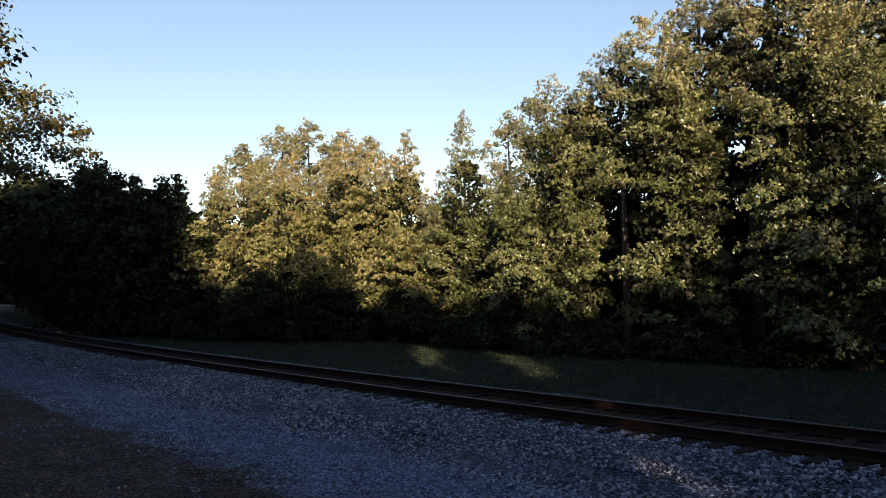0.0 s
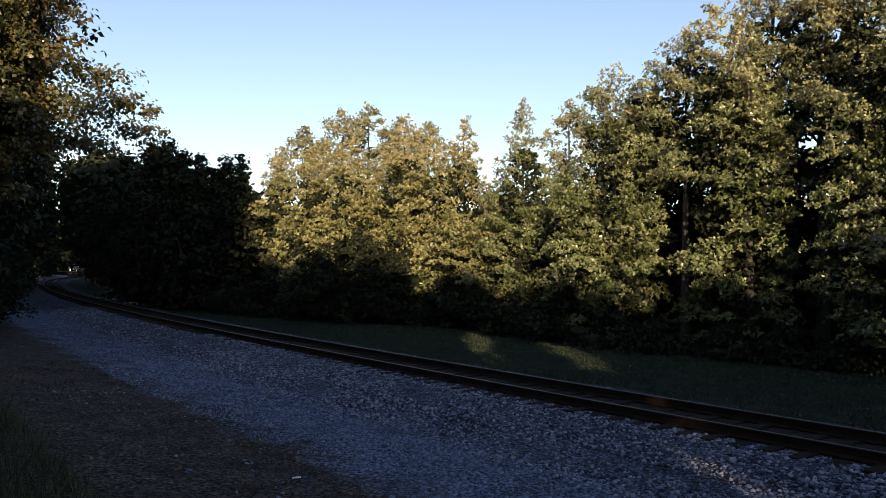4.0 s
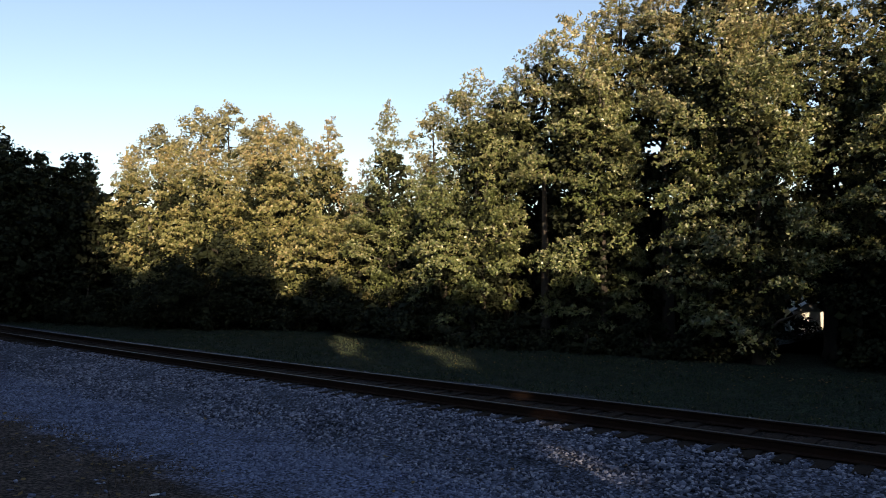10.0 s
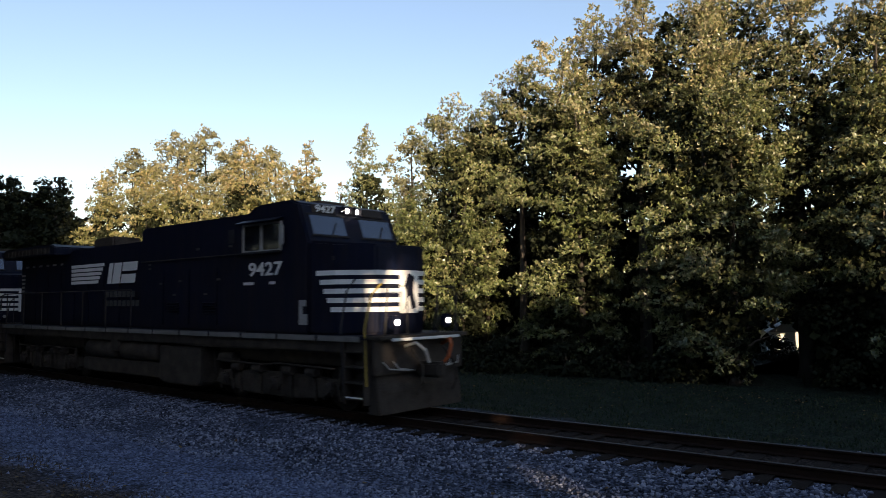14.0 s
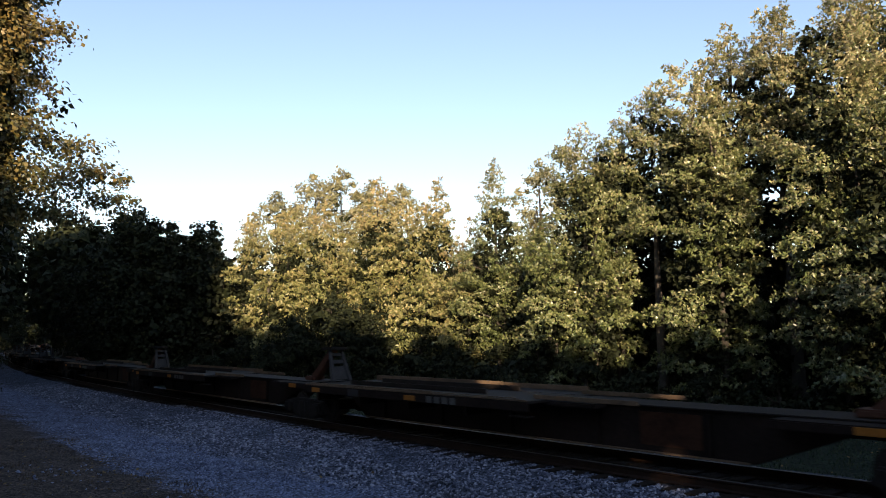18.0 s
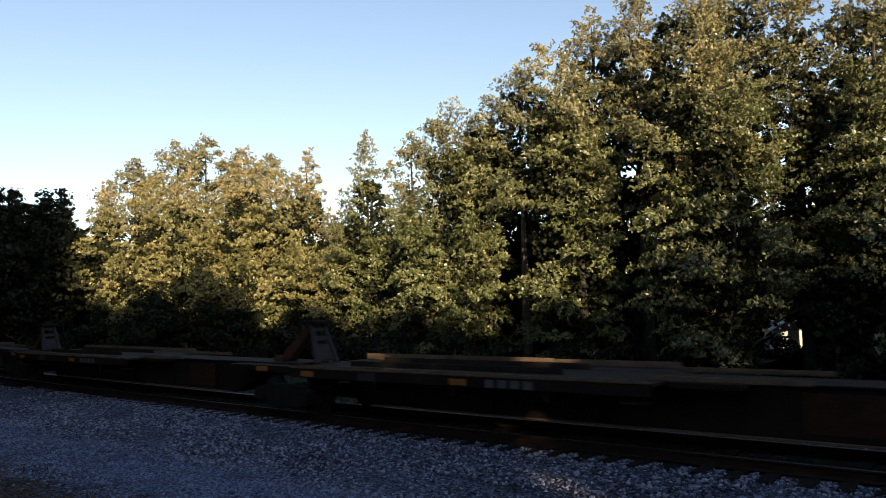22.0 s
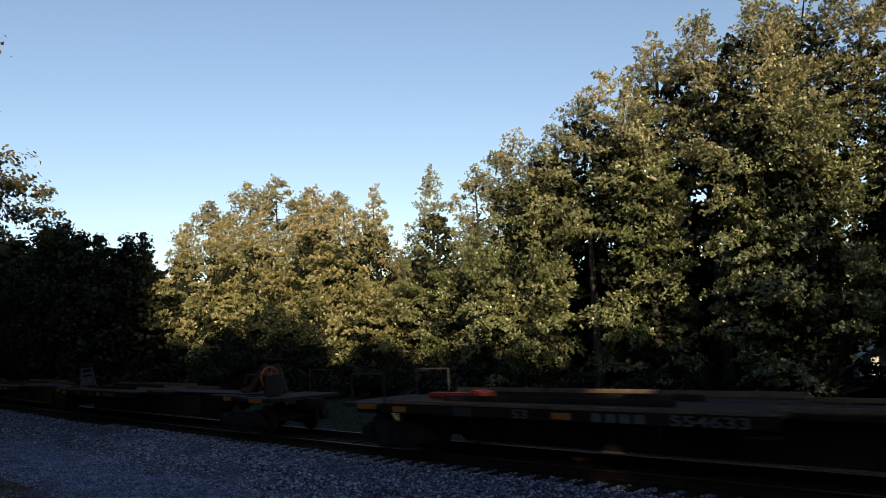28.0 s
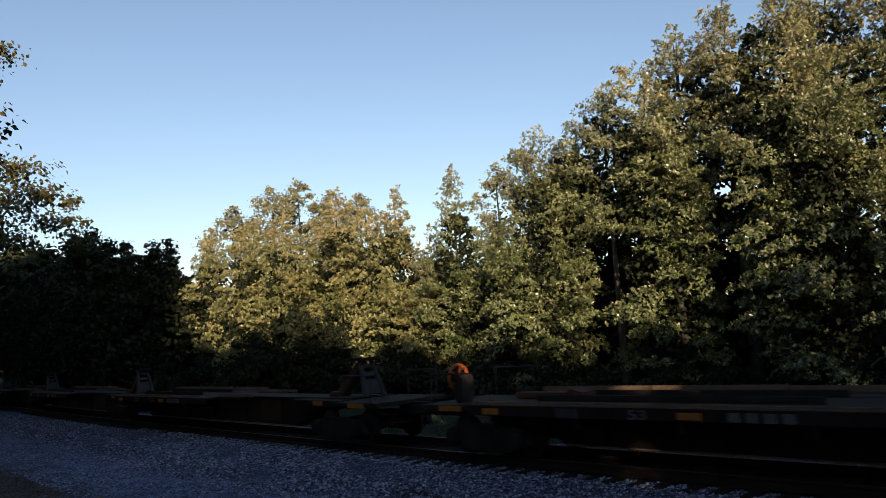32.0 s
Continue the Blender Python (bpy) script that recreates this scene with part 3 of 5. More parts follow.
# ---- ground: one sheet from the camera's bank over the line and lawn to the horizon ----
def ground_sheet():
    ss = np.concatenate([[-2500, -900, -400, -120], np.arange(-60, 120, 1.2), np.arange(120, 420, 6), [600, 900, 2000]])
    offs = np.concatenate([[-2500, -600, -200, -80, -50], np.arange(-30, -1.9, 0.6), [-1.7, 0, 1.7], np.arange(2.2, 16, 0.7), [20, 26, 40, 60, 90, 200, 600, 2500]])
    rng = np.random.default_rng(5)
    vs, beside = [], []
    for s in ss:
        inner = min(max(s, -100), 420)
        x, y, a = on_line(inner)
        for o in offs:
            wob = 0.04 * math.sin(s * 0.7 + o) * math.sin(o * 0.9 + s * 0.13) if abs(o) > 3 else 0
            px, py = x + math.cos(a) * o, y - math.sin(a) * o
            px, py = px + math.sin(a) * (s - inner), py + math.cos(a) * (s - inner)
            vs.append((px, py, float(ground_z(o)) + wob + (rng.normal(scale=0.012) if abs(o) < 30 else 0)))
            beside.append(float(o))
    nc = len(offs)
    fs = [(i * nc + j, (i + 1) * nc + j, (i + 1) * nc + j + 1, i * nc + j + 1) for i in range(len(ss) - 1) for j in range(nc - 1)]
    me = bpy.data.meshes.new("ground")
    me.from_pydata(vs, [], fs)
    me.materials.append(GROUND)
    me.attributes.new("beside", "FLOAT", "POINT").data.foreach_set("value", beside)
    me.polygons.foreach_set("use_smooth", [True] * len(me.polygons))
    me.update()
    return tagged(new("ground", me), "grey gravel apron, dirt bank and lawn beside the railway", "ground", kind="structure")


ground_sheet()


def scatter(rng, n, s0, s1, o0, o1, lift=0.0):
    s, o = rng.uniform(s0, s1, n), rng.uniform(o0, o1, n)
    x, y, _ = on_line(s, o)
    wob = np.where(abs(o) > 3, 0.04 * np.sin(s * 0.7 + o) * np.sin(o * 0.9 + s * 0.13), 0)
    return np.stack([x, y, ground_z(o) + wob + lift], 1), s, o


g_rng = np.random.default_rng(11)
shoulder = [scatter(g_rng, 30000, -9, 24, -4.6, -1.28)[0], scatter(g_rng, 6500, 24, 55, -4.2, -1.3)[0], scatter(g_rng, 2600, -9, 40, 1.3, 2.7)[0]]
crib, along, _ = scatter(g_rng, 9000, -12, 30, -1.52, -0.98, 0.012)
shoulder.append(crib[abs((along + 14.25) % 0.5 - 0.25) > 0.135])  # clear of the ties
pos = np.concatenate(shoulder)
tagged(stones("ballast_stones", pos, g_rng.uniform(0.035, 0.078, len(pos)), STONES, g_rng), "loose grey crushed-stone ballast along the ties", "ballast", kind="stuff")
pos = scatter(g_rng, 6500, -9, 45, -1.15, 0.68, -0.03)[0]
tagged(stones("bed_stones", pos, g_rng.uniform(0.03, 0.06, len(pos)), BED_STONES, g_rng), "dark grimy ballast between the rails", "ballast", kind="stuff")
pos = np.concatenate([scatter(g_rng, 13000, -6, 22, -7.4, -4.2)[0], scatter(g_rng, 14000, -6, 10, -7.2, -4.2)[0], scatter(g_rng, 300, -3, 18, -9.5, -7.2)[0], scatter(g_rng, 3000, 22, 50, -7.2, -4.2)[0]])
tagged(stones("gravel_chips", pos, g_rng.uniform(0.028, 0.066, len(pos)), CHIPS, g_rng), "pale gravel chips of the service apron", "gravel", kind="stuff")


def flat_leaves(pos, size, rng):
    n = len(pos)
    a = rng.uniform(0, math.tau, n)
    d, e = np.stack([np.cos(a), np.sin(a), rng.normal(scale=0.25, size=n)], 1), np.stack([-np.sin(a), np.cos(a), rng.normal(scale=0.25, size=n)], 1)
    ln = (size * rng.uniform(0.6, 1.4, n))[:, None]
    return np.stack([pos - d * ln / 2, pos + e * ln * 0.35, pos + d * ln / 2, pos - e * ln * 0.35], 1)


pos = np.concatenate([scatter(g_rng, 420, 2, 34, 3.4, 10.8, 0.04)[0], scatter(g_rng, 340, 4, 34, 8.0, 10.8, 0.04)[0], scatter(g_rng, 900, -2, 22, -10.2, -6.9, 0.02)[0], scatter(g_rng, 160, -2, 26, -7.0, -2.0, 0.03)[0]])
tagged(new("fallen_leaves", quads_mesh("fallen_leaves", flat_leaves(pos, 0.07, g_rng), FALLEN)), "scattered brown and yellow fallen leaves", "fallen leaves", kind="stuff")


def blades(pos, tall, rng, width=0.012):
    n = len(pos)
    a = rng.uniform(0, math.tau, n)
    side = np.stack([np.cos(a), np.sin(a), 0 * a], 1) * width
    tip = np.stack([rng.normal(scale=0.35, size=n), rng.normal(scale=0.35, size=n), np.ones(n)], 1) * (tall * rng.uniform(0.5, 1.3, n))[:, None]
    return np.stack([pos - side, pos + side, pos + side * 0.6 + tip * 0.6, pos + tip], 1)


lawn_pos = np.concatenate([scatter(g_rng, 26000, -2, 34, 2.9, 11.5, -0.01)[0], scatter(g_rng, 9000, 34, 70, 2.9, 11, -0.01)[0]])
bank_pos = scatter(g_rng, 9000, 5, 26, -13, -10.4)[0]
tagged(new("lawn_grass", quads_mesh("lawn_grass", blades(lawn_pos, 0.07, g_rng, 0.02), BLADES)), "short mown lawn grass in shade", "grass", kind="stuff")
tagged(new("bank_grass", quads_mesh("bank_grass", blades(bank_pos, 0.3, g_rng, 0.009), BANK_BLADES)), "rough grass and weeds on the dirt bank", "grass", kind="stuff")

clumps, _, _ = scatter(g_rng, 120, -2, 22, -9.6, -6.9)
weed_pos = np.repeat(clumps, 26, 0) + g_rng.normal(size=(120 * 26, 3)) * [0.16, 0.16, 0.0]
tagged(new("dry_weeds", quads_mesh("dry_weeds", blades(weed_pos, 0.06, g_rng, 0.008), WEEDS)), "low tufts of dry brown weeds in the dirt", "weeds", kind="stuff")

scrap = bmesh.new()
for k, (dx, dy, dz) in enumerate([(-0.1, -0.05, 0.01), (0.09, -0.06, 0.015), (0.11, 0.04, 0.03), (0.0, 0.07, 0.02), (-0.1, 0.05, 0.012)]):
    scrap.verts.new((dx, dy, dz))
scrap.faces.new(scrap.verts[:])
bmesh.ops.solidify(scrap, geom=scrap.faces[:], thickness=0.012)
scrap_ob = mesh_object("paper_scrap", scrap, PAPER)
scrap_ob.matrix_world = pose(-2.5, 9.2, float(ground_z(-8.1)) + 0.01, 0, 0, 20) @ Matrix.Scale(0.55, 4)
tagged(scrap_ob, "crumpled white paper scrap lying on the dirt", "litter")

# ---- pale slabs beside the line, far down it ----
for s, off, w in ((63, 3.6, 4.0), (72, 2.4, 2.2)):
    x, y, a = on_line(s, off)
    slab = mesh_object("concrete_slab", box((w, 0.7, 0.22), (0, 0, 0), 0.03), material("concrete", (0.42, 0.40, 0.36), 0.85, spread=0.2, scale=2, fine=30))
    slab.matrix_world = pose(x, y, float(ground_z(off)) + 0.06, 0, 0, 90 - math.degrees(a) + 25)
    tagged(slab, "pale concrete slab lying in the grass by the rails", "slab")


# ---- track ----
def rail_mesh(off, s0, s1, step=1.0):
    outline = [(-0.07, -0.178), (0.07, -0.178), (0.07, -0.165), (0.012, -0.14), (0.009, -0.05), (0.036, -0.035), (0.036, -0.006), (0.028, 0.0), (-0.028, 0.0), (-0.036, -0.006), (-0.036, -0.035), (-0.009, -0.05), (-0.012, -0.14), (-0.07, -0.165)]
    b = bmesh.new()
    prev = None
    for s in np.arange(s0, s1 + step, step):
        ring = []
        for o, z in outline:
            x, y, _ = on_line(s, off + o)
            ring.append(b.verts.new((x, y, z)))
        if prev:
            for k in range(len(ring)):
                f = b.faces.new((prev[k], ring[k], ring[(k + 1) % len(ring)], prev[(k + 1) % len(ring)]))
                f.material_index = 1 if k in (6, 7, 8) else 0
        prev = ring
    bmesh.ops.recalc_face_normals(b, faces=b.faces[:])
    return b


track = tagged(empty("railway_track"), "single railway track, rusty rails on dark creosoted ties", "railway track", kind="structure")
for off in (-0.755, 0.755):
    part("rail", rail_mesh(off, -60, 420), [RUST, STEEL], track, "rusty rail with a worn bright head")

# ---- trees of the lawn's edge: place, top, crown radius ----
EDGE = [(-15.2, 50.6, 11.3, 1.9, "gold", "round"), (-13.0, 50.4, 11.6, 2.2, "gold", "round"), (-10.3, 50.0, 12.1, 2.2, "gold", "round"), (-6.4, 49.1, 13.3, 3.1, "gold", "cone"),
        (-4.3, 48.3, 11.8, 2.4, "gold", "round"), (-2.3, 46.9, 12.5, 2.4, "gold", "cone"), (0.0, 46.0, 9.8, 2.0, "amber", "round"), (-3.2, 43.4, 6.5, 2.2, "gold", "round"),
        (-9.6, 48.2, 8.0, 2.2, "gold", "round"), (-13.6, 48.2, 7.0, 1.9, "gold", "round"), (-6.0, 46.6, 6.6, 2.0, "gold", "round"), (-0.2, 41.0, 6.2, 2.1, "gold", "round"), (1.5, 38.0, 6.7, 1.7, "green", "round")]
EDGE2 = [(1.4, 40.0, 12.2, 2.3, "green", "cone"), (3.6, 41.8, 9.5, 1.4, "amber", "round"), (3.4, 37.3, 7.1, 1.5, "green", "round"), (5.3, 34.1, 12.6, 2.5, "green", "round"), (6.8, 34.5, 12.2, 1.8, "green", "round", 7.0),
         (3.7, 33.4, 7.4, 1.8, "green", "round"), (5.3, 32.4, 7.4, 1.7, "green", "round"), (8.0, 32.0, 13.5, 1.8, "green", "round", 7.5), (9.1, 29.6, 13.9, 2.2, "green", "round"), (9.5, 28.4, 11.0, 1.5, "green", "round"),
         (11.6, 32.0, 15.9, 2.0, "deep", "round", 7.0), (13.0, 30.4, 16.1, 2.2, "deep", "round", 6.5), (14.3, 28.6, 16.3, 2.3, "green", "round", 8.0), (13.1, 24.9, 13.0, 2.5, "green", "round"), (15.6, 27.1, 16.0, 2.2, "green", "round", 7.0),
         (12.8, 22.8, 10.2, 1.8, "deep", "round"), (11.9, 24.2, 7.6, 1.6, "deep", "round"), (16.3, 24.2, 15.6, 2.2, "deep", "round"), (16.6, 20.6, 11.3, 2.2, "deep", "round"), (18.3, 22.4, 15.6, 2.4, "deep", "round"), (19.6, 17.0, 13.6, 2.6, "deep", "round")]
FAR = [(-17.8, 65.6, 15.2, 3.2, "far", "round"), (-14.4, 66.5, 16.9, 3.3, "far", "round"), (-12.0, 66.9, 17.4, 3.3, "far", "round"), (-9.0, 66.9, 16.2, 3.0, "far", "round"), (-6.3, 65.7, 15.6, 2.6, "far", "round"), (5.6, 57.7, 15.9, 2.2, "far", "round")]
# SHADED trees wear the near-black leaves, so colour carries their shade
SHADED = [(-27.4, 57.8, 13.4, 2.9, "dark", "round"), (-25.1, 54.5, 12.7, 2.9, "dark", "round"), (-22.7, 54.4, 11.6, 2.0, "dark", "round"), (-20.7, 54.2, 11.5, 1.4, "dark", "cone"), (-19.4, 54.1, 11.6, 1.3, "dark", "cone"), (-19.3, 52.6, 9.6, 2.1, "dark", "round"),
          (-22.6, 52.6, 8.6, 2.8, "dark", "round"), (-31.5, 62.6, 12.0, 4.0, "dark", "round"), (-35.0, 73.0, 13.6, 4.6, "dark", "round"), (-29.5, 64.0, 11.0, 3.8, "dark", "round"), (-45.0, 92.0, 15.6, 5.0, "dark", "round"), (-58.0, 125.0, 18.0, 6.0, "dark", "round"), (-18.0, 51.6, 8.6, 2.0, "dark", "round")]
seed = 100


def line_of_sight(az, el, wide):
    """A straight line through the wood from the eye, by its bearing and rise in degrees, and the clear width round it."""
    return ((0, 0, 2.48), (math.sin(radians(az)) * math.cos(radians(el)), math.cos(radians(az)) * math.cos(radians(el)), 2.48 + math.sin(radians(el))), wide)


# openings that let lane and sky through
SUNBEAM = ((21.9, 33.4, 0.3), tuple(Vector((21.9, 33.4, 0.3)) + sun_from), 0.9)  # lets the sun down to the shed
SIGHT = [((0, 0, 2.48), (21.5, 33.7, 0.15), 0.92), ((0, 0, 2.48), (15.9, 25.0, -0.3), 0.4), ((0, 0, 2.48), (15.9, 26.1, -0.1), 0.45), ((0, 0, 2.48), (16.6, 25.2, -0.3), 0.4), SUNBEAM, line_of_sight(22.2, 9.6, 0.26), line_of_sight(22.7, 9.8, 0.2), line_of_sight(25.1, 14.7, 0.1), line_of_sight(20.1, 17.9, 0.1), line_of_sight(24.1, 16.9, 0.08), line_of_sight(33.2, 11.9, 0.1), line_of_sight(34.3, 11.8, 0.08), line_of_sight(31.6, 11.5, 0.05), line_of_sight(33.0, 9.4, 0.08), line_of_sight(34.5, 7.4, 0.05), line_of_sight(35.8, 17.5, 0.08)]
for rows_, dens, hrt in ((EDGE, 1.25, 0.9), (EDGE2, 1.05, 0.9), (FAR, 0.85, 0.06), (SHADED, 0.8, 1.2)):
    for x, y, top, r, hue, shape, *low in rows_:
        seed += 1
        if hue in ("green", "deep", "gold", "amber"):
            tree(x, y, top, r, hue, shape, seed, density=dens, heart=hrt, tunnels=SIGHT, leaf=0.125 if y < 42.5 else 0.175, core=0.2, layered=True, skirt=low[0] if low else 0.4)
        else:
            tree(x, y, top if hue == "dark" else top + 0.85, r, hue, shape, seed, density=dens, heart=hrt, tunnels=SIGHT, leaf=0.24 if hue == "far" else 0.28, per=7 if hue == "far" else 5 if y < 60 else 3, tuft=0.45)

# a second rank behind them closes the wood, its shade in the leaf colour
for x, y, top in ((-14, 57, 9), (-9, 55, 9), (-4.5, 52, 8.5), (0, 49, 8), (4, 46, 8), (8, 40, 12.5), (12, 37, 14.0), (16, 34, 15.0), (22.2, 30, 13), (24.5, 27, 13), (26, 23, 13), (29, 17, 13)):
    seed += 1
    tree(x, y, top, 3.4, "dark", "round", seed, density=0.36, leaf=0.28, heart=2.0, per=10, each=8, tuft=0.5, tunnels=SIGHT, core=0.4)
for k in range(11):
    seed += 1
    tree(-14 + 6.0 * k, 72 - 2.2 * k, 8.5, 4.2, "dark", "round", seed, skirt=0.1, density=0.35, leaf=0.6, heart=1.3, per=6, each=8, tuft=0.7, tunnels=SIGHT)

# trees that meet over the line, far down it, and undergrowth inside the wood
for s in (92, 112, 136, 165, 200):
    for off in (-7.2, 7.2):
        seed += 1
        x, y, _ = on_line(s, off)
        tree(float(x), float(y), 2.0 + (0.2 if off < 0 else 0.15) * math.hypot(x, y), 7.2, "dark", "round", seed, skirt=6.0 if s < 150 else 7.0, density=0.2, leaf=0.75, heart=2.6, per=3, each=8, tuft=0.9)
# undergrowth in the same near-black leaves, darkened in place of shade
for k in range(12):
    seed += 1
    x = -18 + 3.8 * k
    y = float(np.interp(x, [-18, -8, 0, 6, 10, 16, 20, 24, 30], [56, 53, 47, 39, 35, 31, 28, 22, 12]))
    tree(x, y, 4.2, 2.9, "dark", "round", seed, skirt=0.05, density=0.4, leaf=0.34, heart=2.2, per=6, each=8, tuft=0.5, tunnels=SIGHT, name="bush", label="undergrowth bush inside the wood, leaves coloured dark as shade")

tree(19.9, 32.2, 0.75, 1.3, "dark", "round", 77, skirt=0.05, density=1.3, leaf=0.15, heart=1.2, name="bush", label="low bush before the shed wall, leaves coloured dark as shade", per=12)

# bushes at the foot of the wood, shade put into their leaf colour
for x, y, top, r in ((-18, 50, 2.6, 1.8), (-14.8, 47.2, 3.0, 1.9), (-11.4, 44.9, 3.4, 2.2), (-8.7, 43.7, 5.2, 2.9), (-5.9, 43.0, 3.8, 2.1), (-3.0, 41.0, 2.6, 1.8), (-0.8, 38.8, 2.4, 1.8), (1.2, 36.0, 2.2, 1.7),
                     (2.8, 33.4, 2.4, 1.7), (4.6, 31.0, 1.5, 1.7), (6.6, 29.4, 1.2, 1.6), (8.6, 27.8, 1.1, 1.6), (10.6, 26.4, 1.1, 1.6), (12.2, 25.0, 1.4, 1.7), (15.9, 22.2, 3.0, 1.9), (17.5, 18.6, 3.0, 2.0), (19.5, 14.5, 3.0, 2.0)):
    seed += 1
    tree(x, y, top, r, "dark", "round", seed, skirt=0.05, density=1.3, leaf=0.15, heart=1.2, tunnels=SIGHT, name="bush", label="dense bush at the foot of the trees, leaves coloured dark as shade", per=12)

# ---- trees of the near side, down the line ----
bough_rng = np.random.default_rng(8)
near_boughs = []
for k in range(46):  # the side that leans out over the apron
    up, reach = bough_rng.uniform(6.6, 16.0), bough_rng.uniform(0.2, 1.0)
    far_x = -13.4 if up < 9.5 else -15.7
    near_boughs.append((-17.2 + (far_x + 17.2) * reach, 23.0 + 1.7 * reach + bough_rng.normal(scale=0.4), up, bough_rng.uniform(0.6, 1.0)))
tree(-17.7, 22.8, 25, 3.1, "near", "round", 301, base=0.2, skirt=4.8, density=1.0, leaf=0.15, per=22, heart=4.0,
     boughs=(*near_boughs, (-12.4, 25.2, 7.4, 0.45), (-12.6, 25.0, 8.1, 0.45), (-12.5, 25.1, 6.9, 0.4), (-12.9, 24.9, 7.3, 0.5), (-13.2, 24.8, 8.4, 0.6), (-13.5, 24.5, 7.3, 0.8), (-13.6, 24.5, 8.2, 0.7), (-14.2, 24.2, 7.7, 1.0), (-14.3, 24.2, 9.0, 0.9), (-14.0, 24.3, 6.7, 0.7), (-15.0, 24.1, 10.3, 0.8),
             (-15.3, 24.1, 11.4, 0.7), (-15.4, 24.0, 12.4, 0.7), (-15.7, 23.6, 9.8, 1.3), (-15.0, 23.8, 6.7, 1.0), (-14.9, 23.8, 8.2, 1.1), (-16.2, 23.5, 11.4, 1.1)))
# near-black leaves again: the shade of these trees is coloured in
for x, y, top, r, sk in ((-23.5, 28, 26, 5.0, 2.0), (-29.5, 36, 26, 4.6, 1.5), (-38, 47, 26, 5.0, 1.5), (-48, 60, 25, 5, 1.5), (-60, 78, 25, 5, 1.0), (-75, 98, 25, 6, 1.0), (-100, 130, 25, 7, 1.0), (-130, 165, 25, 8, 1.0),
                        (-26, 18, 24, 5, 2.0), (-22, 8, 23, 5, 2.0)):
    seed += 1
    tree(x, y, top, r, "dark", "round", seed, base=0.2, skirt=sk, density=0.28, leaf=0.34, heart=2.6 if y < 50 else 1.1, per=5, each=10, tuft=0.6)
for s in (64, 78, 98, 120, 146, 176, 212, 240, 262):
    for off in (-11.0, 10.0):
        seed += 1
        x, y, _ = on_line(s, off)
        tree(float(x), float(y), 21 if off < 0 else min(21, 2.0 + 0.13 * math.hypot(x, y)), 6.6 if off < 0 else 6.0, "dark", "round", seed, skirt=0.4, density=0.2, leaf=0.75, heart=2.0, per=3, each=8, tuft=0.9)
for x, y, top, r in ((-170, 238, 26, 9), (-192, 262, 26, 9), (-215, 290, 27, 10), (-150, 292, 26, 10), (-170, 312, 26, 10), (-192, 336, 26, 10), (-212, 350, 27, 10), (-232, 362, 27, 10), (-112, 232, 24, 8), (-90, 200, 23, 8), (-72, 165, 22, 7)):
    seed += 1
    tree(x, y, top, r, "dark", "round", seed, skirt=0.3, density=0.2, leaf=1.3, heart=3.0, per=3, each=8, tuft=1.2)
# apron bushes, their leaf colour darkened for shade
for x, y, top, r in ((-19.5, 24.5, 3.2, 2.2), (-22.5, 30.0, 3.6, 2.4), (-27.5, 37, 4.0, 2.6), (-33, 45.5, 4.0, 2.6), (-41, 57, 4.5, 3.0), (-52, 73, 5, 3.2)):
    seed += 1
    tree(x, y, top, r, "dark", "round", seed, base=0.1, skirt=0.05, density=0.8, heart=1.8, name="bush", label="bush beside the gravel apron, leaves coloured dark as shade", per=13, leaf=0.16)

# ---- unseen trees behind the camera, placed to shade the line ----
THIN = [(6.25, -13, 4.25, 0.23, 0.38)]
GAPS = [(6.25, -13, 4.25, -0.42, -0.3), (4.4, -13, 7.6, 0.5, 0.42), (7.7, -13, 6.8, 0.45, 0.6)]
BACK_X, BACK_TOP = [-40, -15, -5, 4, 8, 11, 13, 16, 20, 35], [20, 16.1, 15.0, 12.8, 10.9, 10.2, 10.4, 11.6, 12.8, 14.0]
for k in range(17):
    seed += 1
    x = -40 + 4.4 * k
    airy = x > 13  # thinner crowns that let some sun through
    tree(x, -13 + (k % 3) * 0.9, float(np.interp(x, BACK_X, BACK_TOP)) + (0.3 if airy else 0), 3.6, "deep", "round", seed, base=0.6, skirt=0.6, density=0.26 if airy else 0.55, leaf=0.2 if 1 < x < 10 else 0.5, gaps=GAPS, core_gaps=THIN, per=31 if 1 < x < 10 else 5, each=7, tuft=0.6, heart=0.2 if airy else 5.0, core=1.0, tunnels=[SUNBEAM])
for k in range(12):
    seed += 1
    x = -36 + 6.5 * k
    tree(x, -24, float(np.interp(x - 1.3, BACK_X, BACK_TOP)) + 0.7, 4.4, "deep", "round", seed, base=0.8, skirt=0.6, density=0.18 if x > 14 else 0.25, leaf=0.25 if 2 < x < 13 else 0.6, per=23 if 2 < x < 13 else 4, each=7, tuft=0.7, heart=0.25 if x > 14 else 4.5, core=1.1, tunnels=[SUNBEAM],
         gaps=[(g[0] + 1.35, 0, g[2] + 2.05, g[3] + 0.35, g[4] + 0.35) for g in GAPS + THIN])

for x, top in ((18.6, 10.6), (21.6, 11.4), (25.0, 11.2)):  # a lower, denser clump added among them to shade the wood's foot
    seed += 1
    tree(x, -14.5, top, 2.2, "deep", "round", seed, base=0.6, skirt=0.3, density=0.4, leaf=0.5, per=5, each=7, tuft=0.6, heart=2.6, tunnels=[SUNBEAM])

